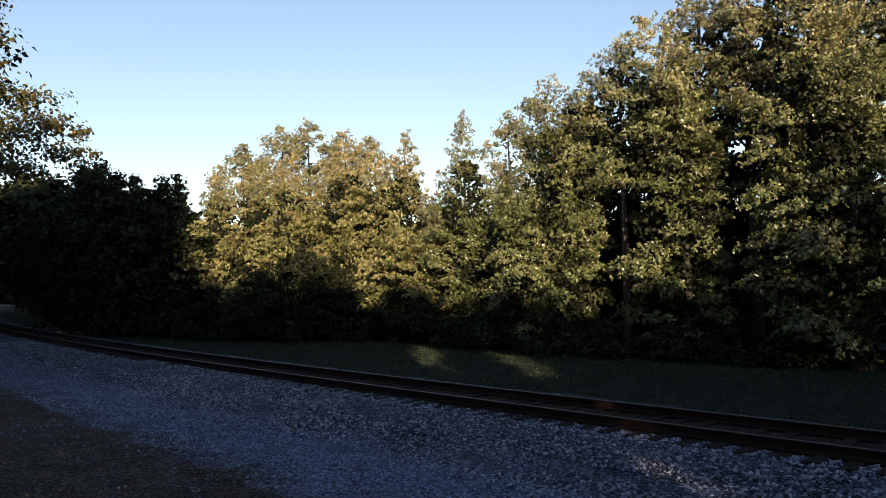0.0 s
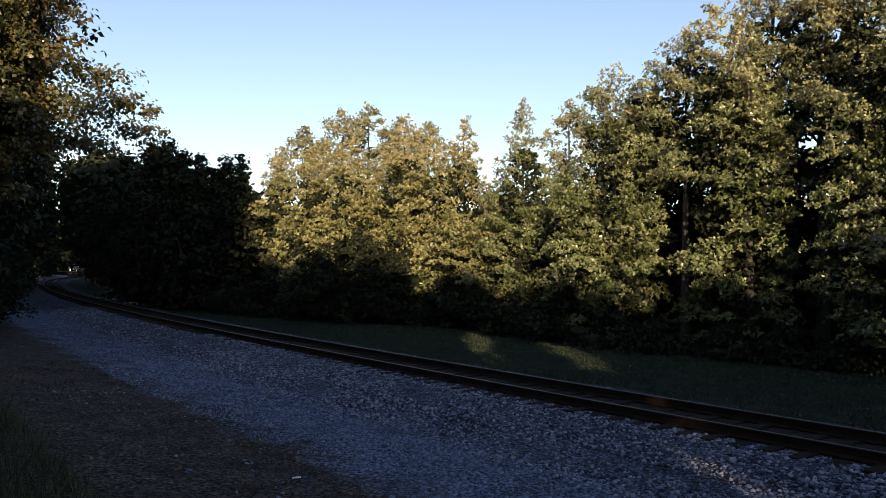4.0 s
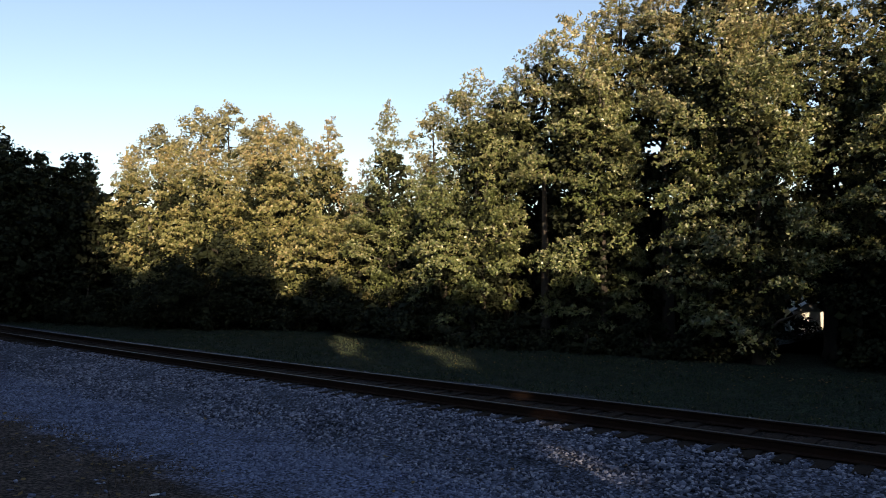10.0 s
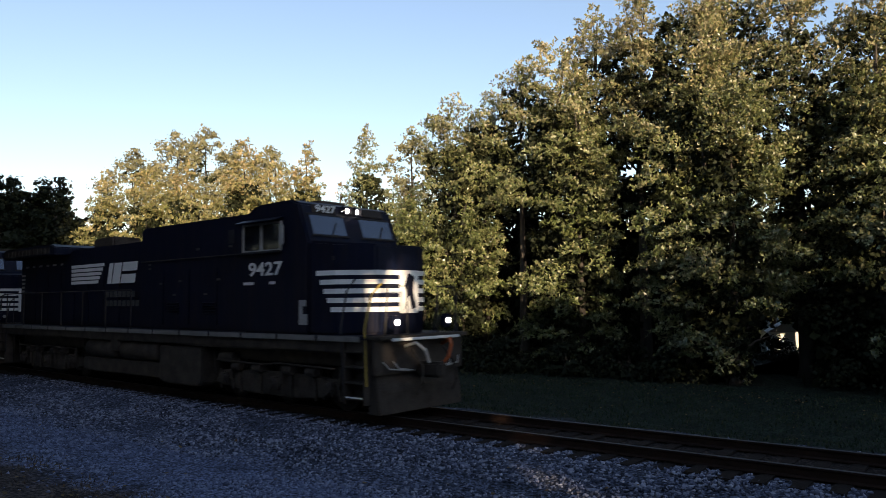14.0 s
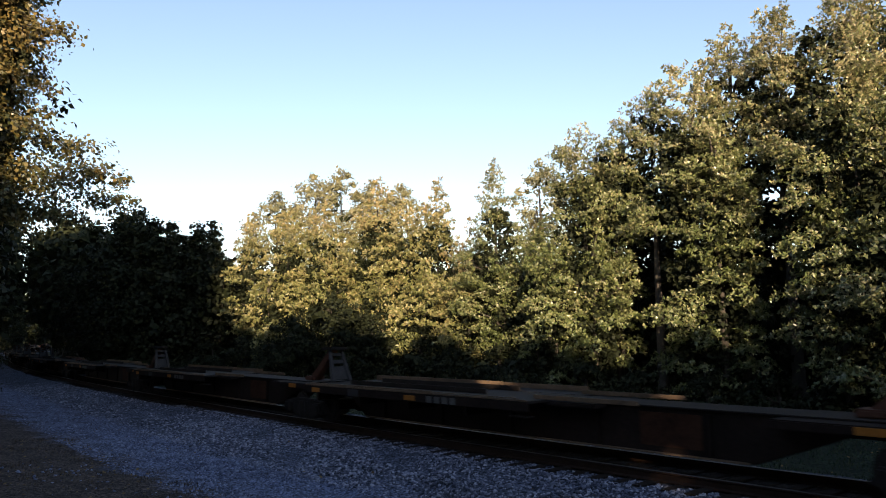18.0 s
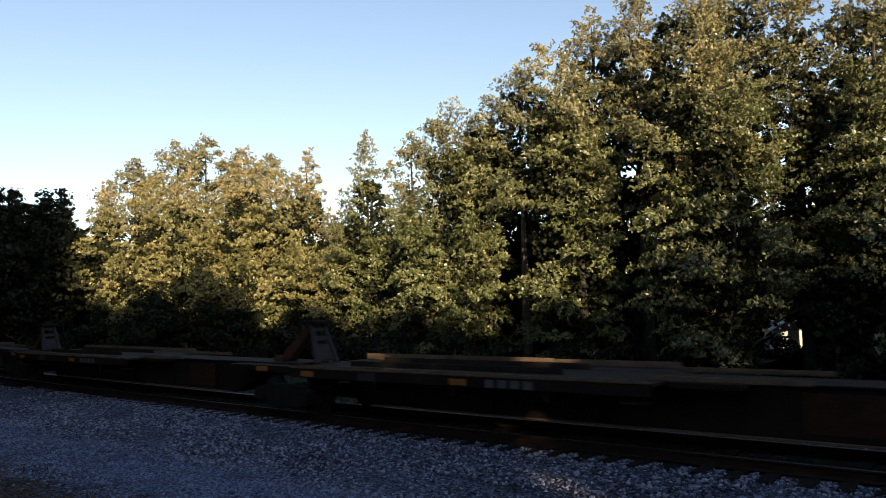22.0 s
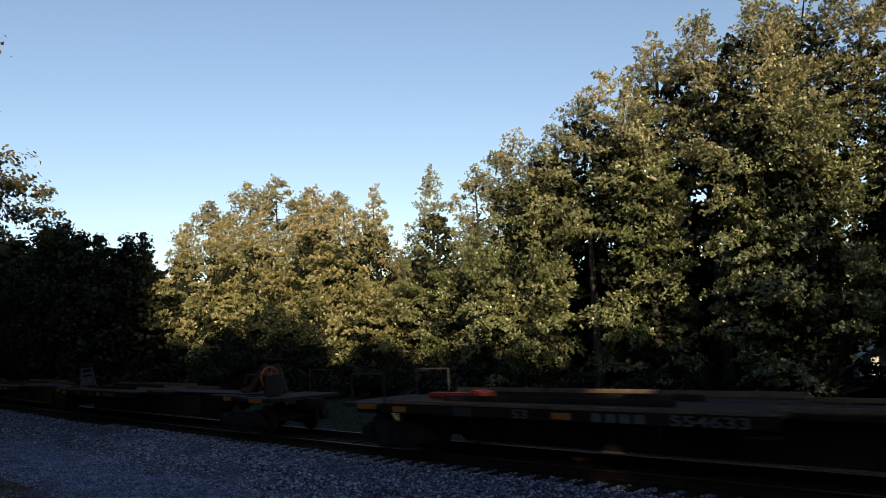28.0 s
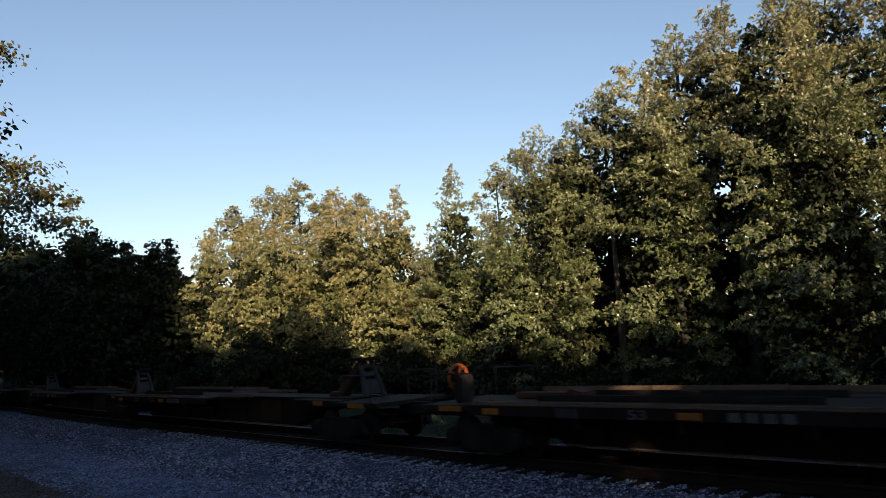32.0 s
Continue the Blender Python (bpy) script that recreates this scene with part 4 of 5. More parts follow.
# ---- a lane and a pale shed beyond the wood, seen through a gap ----
lane = bmesh.new()
rows_v = [[lane.verts.new((px, py, -0.30)) for px, py in pair] for pair in ((((14.9, 26.4)), ((17.6, 22.9))), (((30, 40)), ((33, 36.5))), (((46, 58)), ((49, 54))))]
for a_, b_ in zip(rows_v, rows_v[1:]):
    lane.faces.new((a_[0], a_[1], b_[1], b_[0]))
bmesh.ops.solidify(lane, geom=lane.faces[:], thickness=0.06)
tagged(mesh_object("road", lane, ASPHALT), "grey asphalt lane beyond the trees", "road", kind="structure")
shed = empty("shed", pose(21.9, 34.3, -0.4, 0, 0, -25))
part("wall", box((1.5, 1.4, 1.15), (0, 0, 0.57), 0.02), WHITE, shed, "white-painted boarded wall")
part("roof", prism([(-0.85, 1.15), (0.85, 1.15), (0, 1.65)], -0.8, 0.8), FADED, shed, "pale gabled roof")
tagged(shed, "small white-painted shed glimpsed through a gap", "shed")


# ---- the train ----
TRAIN_V, TRAIN_S = 23.3, 10.49  # metres a second; the leading end's place on the line at 14 s


def carriage_rows(u, half):
    """Poses along the line of a car whose middle is u behind the leading end, on trucks half a wheelbase either way."""
    rows_ = []
    for t in range(33):
        s = TRAIN_S - TRAIN_V * (t - 14) + u
        (x0, y0, _), (x1, y1, _) = on_line(s + half), on_line(s - half)
        rows_.append((t, pose((x0 + x1) / 2, (y0 + y1) / 2, 0, 0, 0, math.degrees(math.atan2(y1 - y0, x1 - x0)))))
    return rows_


MOVING = []


def lettering(text, height, m, mat, parent, name="number"):
    """Raised flat characters in the built-in font, upright in the local x-z plane."""
    cu = bpy.data.curves.new(name, "FONT")
    cu.body, cu.size, cu.extrude, cu.align_x, cu.offset = text, height / 0.72, 0.004, "CENTER", 0.028 * height
    tmp = bpy.data.objects.new("tmp", cu)
    me = bpy.data.meshes.new_from_object(tmp)
    bpy.data.objects.remove(tmp)
    me.materials.clear()
    me.materials.append(mat)
    ob = new(name, me)
    ob.parent = parent
    ob.matrix_local = m
    return ob


def truck_parts(parent, x, axles, radius, length, name="truck", mat=GRIME):
    """A truck of wheels, side frames and springs under a car, one level under its thing."""
    tr = part(name, box((length * 0.5, 1.3, 0.25), (x, 0, radius + 0.05), 0.03), mat, parent)
    for ax in axles:
        for side in (-1, 1):
            part("wheel", wheel_mesh(radius, 0.13, (x + ax, side * 0.80, radius)), WHEEL, tr, smooth=False)
        part("axle", tube([(x + ax, -0.7, radius), (x + ax, 0.7, radius)], 0.08, 10), WHEEL, tr)
    if len(axles) == 3:  # motors and frame that fill the space between the wheels
        part("truck_frame", box((length, 2.1, 0.34), (x, 0, 1.2), 0.04), mat, tr)
        for ax in axles:
            part("traction_motor", box((1.15, 1.1, 0.72), (x + ax + 0.55, 0, 0.66), 0.12), mat, tr)
    h = radius
    for side in (-1, 1):
        f = prism([(x - length / 2, h - 0.12), (x - length / 2 + 0.25, h + 0.2), (x - length * 0.2, h + 0.26), (x + length * 0.2, h + 0.26), (x + length / 2 - 0.25, h + 0.2), (x + length / 2, h - 0.12),
                   (x + length / 2 - 0.35, h - 0.16), (x + length * 0.2, h - 0.3), (x - length * 0.2, h - 0.3), (x - length / 2 + 0.35, h - 0.16)], side * 0.98, side * 1.16, bevel=0.02)
        for ax in axles:
            f = box((0.34, 0.2, 0.32), (x + ax, side * 1.2, h), 0.04, bm=f)
        if len(axles) == 3:
            for ax in axles:
                for dx in (-0.27, 0.27):
                    f = box((0.12, 0.16, 0.5), (x + ax + dx, side * 1.1, h - 0.02), 0.02, bm=f)
        part("side_frame", f, mat, tr)
        if len(axles) == 3:
            for ax in (-1.45, -0.6, 0.6, 1.45):
                part("brake_cylinder", tube([(x + ax - 0.16, side * 1.24, h + 0.34), (x + ax + 0.16, side * 1.24, h + 0.34)], 0.1, 12), mat, tr)
                part("brake_hanger", tube([(x + ax, side * 1.22, h + 0.3), (x + ax + 0.1, side * 1.22, h - 0.05), (x + ax + 0.04, side * 1.16, h - 0.3)], 0.035, 6), mat, tr)
            for ax in axles:
                part("journal_cap", tube([(x + ax, side * 1.26, h), (x + ax, side * 1.34, h)], [0.15, 0.11], 12), mat, tr)
                part("damper", tube([(x + ax + 0.34, side * 1.27, h + 0.02), (x + ax + 0.42, side * 1.27, h + 0.5)], 0.04, 8), mat, tr)
            part("sand_pipe", tube([(x - length / 2, side * 1.2, h + 0.7), (x - length / 2 + 0.1, side * 1.2, h + 0.1), (x - length / 2 + 0.2, side * 0.9, 0.12)], 0.025, 6), mat, tr)
            part("air_pipe", tube([(x - 2.3, side * 1.3, h + 0.48), (x - 0.4, side * 1.32, h + 0.44), (x + 0.3, side * 1.32, h + 0.5), (x + 2.3, side * 1.3, h + 0.46)], 0.025, 6), mat, tr)
        for ax in ([-0.16, 0.16] if len(axles) == 2 else [-1.0, 1.0]):
            part("spring", tube([(x + ax, side * 1.12, h - 0.24), (x + ax, side * 1.12, h + 0.18)], 0.1, 10), mat, tr)
    return tr


def locomotive(stripe=0.5):
    """A wide-nosed six-axle freight diesel, its nose towards x; stripe is the length of each white mark along the sill."""
    loco = empty("locomotive")
    part("underframe", box((20.3, 2.95, 0.3), (-0.1, 0, 1.52), 0.03), GRIME, loco)
    part("walkway", box((20.3, 3.12, 0.07), (-0.1, 0, 1.705), 0.01), BLACK, loco)
    for k in range(14):
        for side in (-1, 1):
            part("sill_stripe", box((stripe, 0.012, 0.12), (-9.3 + 1.43 * k, side * 1.566, 1.68), 0.003), SILL_PAINT, loco, "dull white stripe on the sill")
    # hoods
    low = prism([(-9.9, 1.74), (-9.9, 4.25), (-5.6, 4.25), (-5.4, 4.40), (0.05, 4.40), (0.05, 1.74)], -0.95, 0.95, bevel=0.05)
    hood = part("engine_hood", low, BLACK, loco, "long black engine hood")
    wing = prism([(-10.35, 4.22), (-10.35, 4.56), (-10.0, 4.62), (-6.0, 4.62), (-5.6, 4.5), (-5.6, 4.22)], -1.45, 1.45, bevel=0.04)
    part("radiator_wing", wing, BLACK, loco, "overhanging radiator housing")
    high = part("equipment_hood", prism([(0.0, 1.74), (0.0, 4.66), (0.12, 4.74), (5.75, 4.74), (5.75, 1.74)], -1.2, 1.2, bevel=0.04), BLACK, loco)
    for k in range(7):
        part("hood_door", box((1.02, 0.03, 1.9), (-8.9 + 1.1 * k, -0.965, 2.8), 0.012), BLACK, hood)
    for k in range(4):
        part("hood_door", box((1.25, 0.03, 1.55), (0.75 + 1.38 * k, -1.215, 2.65), 0.012), BLACK, high)
    for x0 in (1.95, 3.8):
        for k in range(5):
            part("louvre", box((0.62, 0.05, 0.03), (x0, -1.245, 2.2 + 0.07 * k), 0.006, turn=Matrix.Rotation(radians(25), 4, "X")), BLACK, high)
    for x0, z0 in ((0.6, 3.5), (0.6, 3.62), (1.25, 3.05), (2.3, 3.1), (3.2, 3.95), (4.75, 3.95), (2.0, 2.72), (3.6, 2.72), (4.2, 3.1)):
        part("placard", box((0.16, 0.012, 0.06), (x0, -1.24, z0), 0.003), STENCIL, high, "small white notice")
    part("placard", box((0.26, 0.012, 0.36), (4.74, -1.215, 4.2), 0.004), GREY, high, "pale notice plate")
    for k in range(6):
        part("placard", box((0.3 - 0.1 * (k % 2), 0.012, 0.07), (-9.3 + 0.62 * k, -0.956, 3.92), 0.003), FADED, hood, "small white notice")
    for k in range(5):
        part("end_stripe", box((0.34 - 0.03 * k, 0.012, 0.075), (-9.65, -0.956, 3.6 - 0.15 * k), 0.003), FADED, hood, "short white stripe")
    part("hood_seam_rail", tube([(0.1, -1.25, 3.72), (5.6, -1.25, 3.72)], 0.018, 6), GRIME, high)
    part("exhaust_duct", box((1.45, 1.0, 0.42), (-4.0, 0, 4.56), 0.06), GRIME, hood)
    part("roof_hatch", box((0.9, 0.8, 0.12), (-1.7, 0, 4.44), 0.03), BLACK, hood)
    for k in range(12):
        part("radiator_slat", box((0.3, 0.03, 0.22), (-9.95 + 0.34 * k, -1.455, 4.4), 0.01), GRIME, loco)
    # emblem and name on the hood, as plain shapes
    for k in range(5):
        w = 2.45 - 0.1 * k
        part("emblem_bar", box((w, 0.012, 0.105), (-5.3 + w / 2, -0.99, 3.78 - 0.14 * k), 0.003), WHITE, hood, "white bar")
    for outline in ([(-2.62, 3.14), (-2.46, 3.8), (-2.2, 3.8), (-2.36, 3.14)], [(-2.28, 3.14), (-2.12, 3.8), (-1.62, 3.8), (-1.78, 3.14)],
                    [(-1.7, 3.14), (-1.63, 3.42), (-0.72, 3.42), (-0.79, 3.14)], [(-1.6, 3.52), (-1.53, 3.8), (-0.6, 3.8), (-0.67, 3.52)]):
        part("emblem", prism(outline, -0.997, -0.985), WHITE, hood, "white emblem block")
    for z0, n_ in ((2.79, 7), (2.5, 8)):
        for k in range(n_):
            part("name_bar", box((0.21, 0.012, 0.19), (-2.6 + 0.285 * k, -0.99, z0), 0.01), STENCIL, hood, "white bar of unreadable writing")
    # cab
    cab = part("cab", prism([(5.7, 1.74), (5.7, 4.56), (6.0, 4.80), (6.3, 4.86), (7.6, 4.88), (7.86, 4.78), (8.22, 3.86), (8.22, 1.74)], -1.5, 1.5, bevel=0.05), BLACK, loco, "black crew cab")
    for side in (-1, 1):
        for x0, w in ((6.1, 0.66), (6.86, 0.66)):
            part("side_window", box((w, 0.02, 0.58), (x0, side * 1.51, 4.05), 0.01), SIDE_GLASS, cab, "dark cab side window")
        fr = None
        for x0 in (5.74, 6.48, 7.24):
            fr = box((0.07, 0.05, 0.68), (x0, side * 1.525, 4.05), 0.01, bm=fr)
        for z0 in (3.72, 4.38):
            fr = box((1.56, 0.05, 0.05), (6.49, side * 1.525, z0), 0.01, bm=fr)
        part("window_frame", fr, HANDRAIL, cab, "pale aluminium window frame")
        part("armrest", box((1.5, 0.12, 0.05), (6.49, side * 1.57, 3.68), 0.01), GREY, cab)
        part("sunshade", box((1.6, 0.3, 0.03), (6.5, side * 1.62, 4.45), 0.008, turn=Matrix.Rotation(radians(-side * 20), 4, "X")), BLACK, cab)
        part("mirror", box((0.16, 0.05, 0.46), (7.36, side * 1.6, 4.06), 0.02), FADED, cab, "pale wind deflector beside the window")
    slope = Matrix.Rotation(radians(-21), 4, "Y")
    for y0, w in ((-0.78, 1.05), (0.78, 1.05)):
        ws = part("windshield", box((0.03, w, 0.5), (8.075, y0, 4.27), 0.01, turn=slope), GLASS, cab, "sloping front window")
        for x1, z1 in ((8.18, 4.02), (7.98, 4.53)):
            part("gasket", box((0.035, w + 0.12, 0.05), (x1, y0, z1), 0.01, turn=slope), GREY, ws)
        part("wiper", tube([(8.22, y0, 3.98), (8.08, y0 + 0.25, 4.35)], 0.012, 5), GRIME, ws)
    for y0 in (-0.8, 0.8):
        part("number_board", box((0.05, 0.7, 0.22), (7.92, y0, 4.68), 0.01, turn=slope), GRIME, cab, "dim number board")
    hl = part("headlight_housing", box((0.14, 0.56, 0.24), (7.93, 0, 4.68), 0.05), BLACK, cab)
    for y0 in (-0.16, 0.16):
        part("headlight", tube([(7.96, y0, 4.68), (8.02, y0, 4.68)], 0.072, 14), LAMP, hl, "lit round headlight")
    for y0 in (-0.245, -0.075, 0.075, 0.245):
        part("lamp_shroud", box((0.1, 0.012, 0.18), (8.06, y0, 4.68), 0.003), BLACK, hl)
    part("roof_vent", box((0.9, 0.9, 0.14), (6.9, 0, 4.92), 0.04), GRIME, cab)
    part("horn", tube([(6.1, -0.4, 4.95), (6.7, -0.4, 4.98)], [0.03, 0.09], 8), GREY, cab)
    # nose
    plan = [(8.2, -1.46), (8.95, -1.32), (9.68, -0.78), (9.78, -0.42), (9.78, 0.42), (9.68, 0.78), (8.95, 1.32), (8.2, 1.46)]
    nb = bmesh.new()
    lo = [nb.verts.new((x, y, 1.74)) for x, y in plan]
    hi = [nb.verts.new((x, y, 3.92 - (x - 8.2) * 0.11 - (0.04 if abs(y) > 1 else 0))) for x, y in plan]
    nb.faces.new(lo[::-1])
    nb.faces.new(hi)
    for k in range(8):
        nb.faces.new((lo[k], lo[(k + 1) % 8], hi[(k + 1) % 8], hi[k]))
    bmesh.ops.recalc_face_normals(nb, faces=nb.faces[:])
    bmesh.ops.bevel(nb, geom=nb.edges[:], offset=0.05, segments=2, affect="EDGES")
    nose = part("nose", nb, BLACK, loco, "chamfered black nose")
    for k in range(5):
        z0 = 3.12 - 0.205 * k
        band = bmesh.new()
        pts = [(8.42 + 0.1 * k, -1.431 + 0.1 * k * 0.187)] + plan[1:7] + [(8.42 + 0.1 * k, 1.431 - 0.1 * k * 0.187)]
        prev = None
        for i, (x, y) in enumerate(pts):
            d = Vector((x - 7.6, y * 1.0, 0)).normalized() * 0.012
            cur = [band.verts.new((x + d.x, y + d.y, z0 + e)) for e in (-0.055, 0.055)]
            if prev:
                band.faces.new((prev[0], cur[0], cur[1], prev[1]))
            prev = cur
        part("nose_stripe", band, WHITE, nose, "white stripe round the nose")
    part("nose_door", box((0.03, 0.62, 0.98), (9.80, 0.15, 2.69), 0.02), WHITE, nose, "white-painted nose door")
    part("emblem", prism([(0, -0.42), (0.12, -0.12), (0.02, 0.15), (0.14, 0.42), (0.34, 0.34), (0.28, 0.02), (0.4, -0.36), (0.26, -0.4), (0.16, -0.05)], 0, 0.012), BLACK, nose, "black emblem shape").matrix_local = pose(9.84, -0.04, 2.69, 0, 0, 90)
    for y0 in (-1.36, 1.36):
        side = -1 if y0 < 0 else 1
        notice = prism([(7.9, 1.96), (7.9, 2.52), (8.15, 2.52), (8.15, 2.38), (8.03, 2.38), (8.03, 2.2), (8.2, 2.2), (8.2, 1.96)], side * 1.502, side * 1.512)
        part("placard", notice, FADED, cab, "white notice on the cab side")
        part("marker_light", box((0.1, 0.02, 0.1), (8.9, y0 * 0.99, 3.45), 0.01), GREY, nose)
    # front end
    part("front_platform", box((0.72, 2.9, 0.08), (10.1, 0, 1.70), 0.01), GRIME, loco)
    part("anticlimber", box((0.10, 2.2, 0.06), (10.48, 0, 1.66), 0.02), WHITE, loco, "white-edged anticlimber")
    plow = prism([(0, 0.1), (0.0, 1.02), (0.12, 1.02), (0.3, 0.62), (0.36, 0.1)], -1.35, 1.35, bevel=0.02)
    pl = part("snow_plow", plow, GRIME, loco, "dark steel snow plow")
    pl.matrix_local = pose(10.0, 0, 0)
    part("pilot_plate", box((0.1, 2.9, 0.75), (10.25, 0, 1.3), 0.02), GRIME, loco, "grimy pilot plate")
    part("hose", tube([(10.32, 0.7, 1.5), (10.62, 0.62, 1.62), (10.8, 0.45, 1.5), (10.84, 0.3, 1.25), (10.72, 0.2, 1.05)], 0.04, 8), BRIGHT_ORANGE, loco, "looped orange-red air hose")
    part("hose", tube([(10.32, -0.55, 1.5), (10.6, -0.5, 1.58), (10.78, -0.4, 1.42), (10.8, -0.3, 1.15)], 0.035, 8), FADED, loco, "looped pale air hose")
    for y0 in (-1.25, -0.95, 0.95, 1.25):
        part("cut_lever", tube([(10.34, y0, 1.2), (10.42, y0 * 0.9, 1.05), (10.42, y0 * 0.4, 0.98)], 0.018, 6), HANDRAIL, loco)
    part("coupler", box((0.7, 0.3, 0.34), (10.6, 0, 0.98), 0.06), GRIME, loco)
    part("coupler", box((0.85, 0.3, 0.34), (-10.75, 0, 0.98), 0.06), GRIME, loco)
    part("rear_plate", box((0.1, 2.9, 1.1), (-10.25, 0, 1.15), 0.02), GRIME, loco)
    for y0 in (-0.85, 0.85):
        dl = part("ditch_light", box((0.16, 0.3, 0.3), (10.3, y0, 2.02), 0.04), BLACK, loco)
        part("lens", tube([(10.37, y0, 2.02), (10.395, y0, 2.02)], 0.065, 14), LAMP, dl, "lit ditch light lens")
        part("hose", tube([(10.5, y0 * 0.6, 1.45), (10.8, y0 * 0.62, 1.1), (10.85, y0 * 0.66, 0.75), (10.7, y0 * 0.7, 0.5)], 0.03, 6), GRIME, loco)
    for side in (-1, 1):
        for ex in (9.75, -10.05):
            st = None
            for k in range(4):
                st = box((0.62, 0.28, 0.04), (ex, side * 1.38, 0.42 + 0.33 * k), 0.008, bm=st)
            for dx in (-0.31, 0.31):
                st = box((0.04, 0.3, 1.4), (ex + dx, side * 1.38, 1.0), 0.008, bm=st)
            part("step_ladder", st, GRIME, loco, "boarding steps")
            part("step_back", box((0.8, 0.04, 1.35), (ex, side * 1.2, 1.02), 0.008), GRIME, loco)
            part("step_edge", box((0.5, 0.02, 0.03), (ex, side * 1.53, 0.45), 0.004), WHITE, loco)
            part("grab_rail", tube([(ex - 0.36, side * 1.5, 0.7), (ex - 0.4, side * 1.54, 1.9), (ex - 0.25, side * 1.5, 2.7), (ex - 0.05, side * 1.44, 2.95)], 0.022, 6), GREY, loco)
            part("grab_rail", tube([(ex + 0.36, side * 1.5, 0.7), (ex + 0.3, side * 1.5, 1.9), (ex + 0.42, side * 1.42, 2.6), (ex + 0.5, side * 1.2, 2.85)], 0.022, 6), HIGHVIS if ex > 0 and side < 0 else GREY, loco)
        part("handrail", tube([(-10.3, side * 1.5, 2.3), (-10.2, side * 1.5, 2.86), (-9.6, side * 1.5, 2.9), (0.0, side * 1.5, 2.9)], 0.02, 6), GRIME, loco)
        for k in range(7):
            part("stanchion", tube([(-9.7 + 1.62 * k, side * 1.5, 1.72), (-9.7 + 1.62 * k, side * 1.5, 2.9)], 0.02, 6), GRIME, loco)
        part("front_rail", tube([(10.35, side * 0.5, 1.75), (10.35, side * 0.5, 2.8), (10.35, side * 1.1, 2.8), (10.35, side * 1.2, 1.75)], 0.02, 6), GREY, loco)
        for x0, x1 in ((-3.2, -1.2), (-0.9, 1.25)):
            part("air_reservoir", tube([(x0, side * 1.15, 1.08), (x0 + 0.1, side * 1.15, 1.08), (x1 - 0.1, side * 1.15, 1.08), (x1, side * 1.15, 1.08)], [0.2, 0.29, 0.29, 0.2], 16), GRIME, loco, "grimy air tank", smooth=True)
        part("pipe_run", tube([(-3.6, side * 1.42, 1.42), (-1.0, side * 1.42, 1.38), (1.4, side * 1.42, 1.42), (4.2, side * 1.42, 1.36), (8.9, side * 1.4, 1.4)], 0.035, 6), GRIME, loco)
        part("brake_cylinder", tube([(4.4, side * 1.2, 1.08), (5.0, side * 1.2, 1.08)], 0.14, 10), GRIME, loco)
        part("valve_box", box((0.5, 0.25, 0.4), (-1.05, side * 1.35, 1.25), 0.03), GRIME, loco)
    part("fuel_tank", prism([(1.55, 0.36), (1.55, 1.3), (3.75, 1.3), (3.75, 0.36), (3.55, 0.26), (1.75, 0.26)], -1.42, 1.42, bevel=0.04), GRIME, loco, "grimy fuel tank")
    part("lower_tank", prism([(-3.5, 0.42), (-3.5, 0.78), (1.55, 0.78), (1.55, 0.36), (-3.3, 0.34)], -1.3, 1.3, bevel=0.03), GRIME, loco)
    for x0 in (-6.6, 6.6):
        truck_parts(loco, x0, (-2.05, 0, 2.05), 0.53, 5.2)
    for k in range(4):
        part("end_stripe", box((0.012, 0.5, 0.1), (-9.93, -0.65, 3.05 - 0.21 * k), 0.003), WHITE, loco)
    return tagged(loco, "black freight diesel locomotive with white nose stripes", "locomotive", group="train")


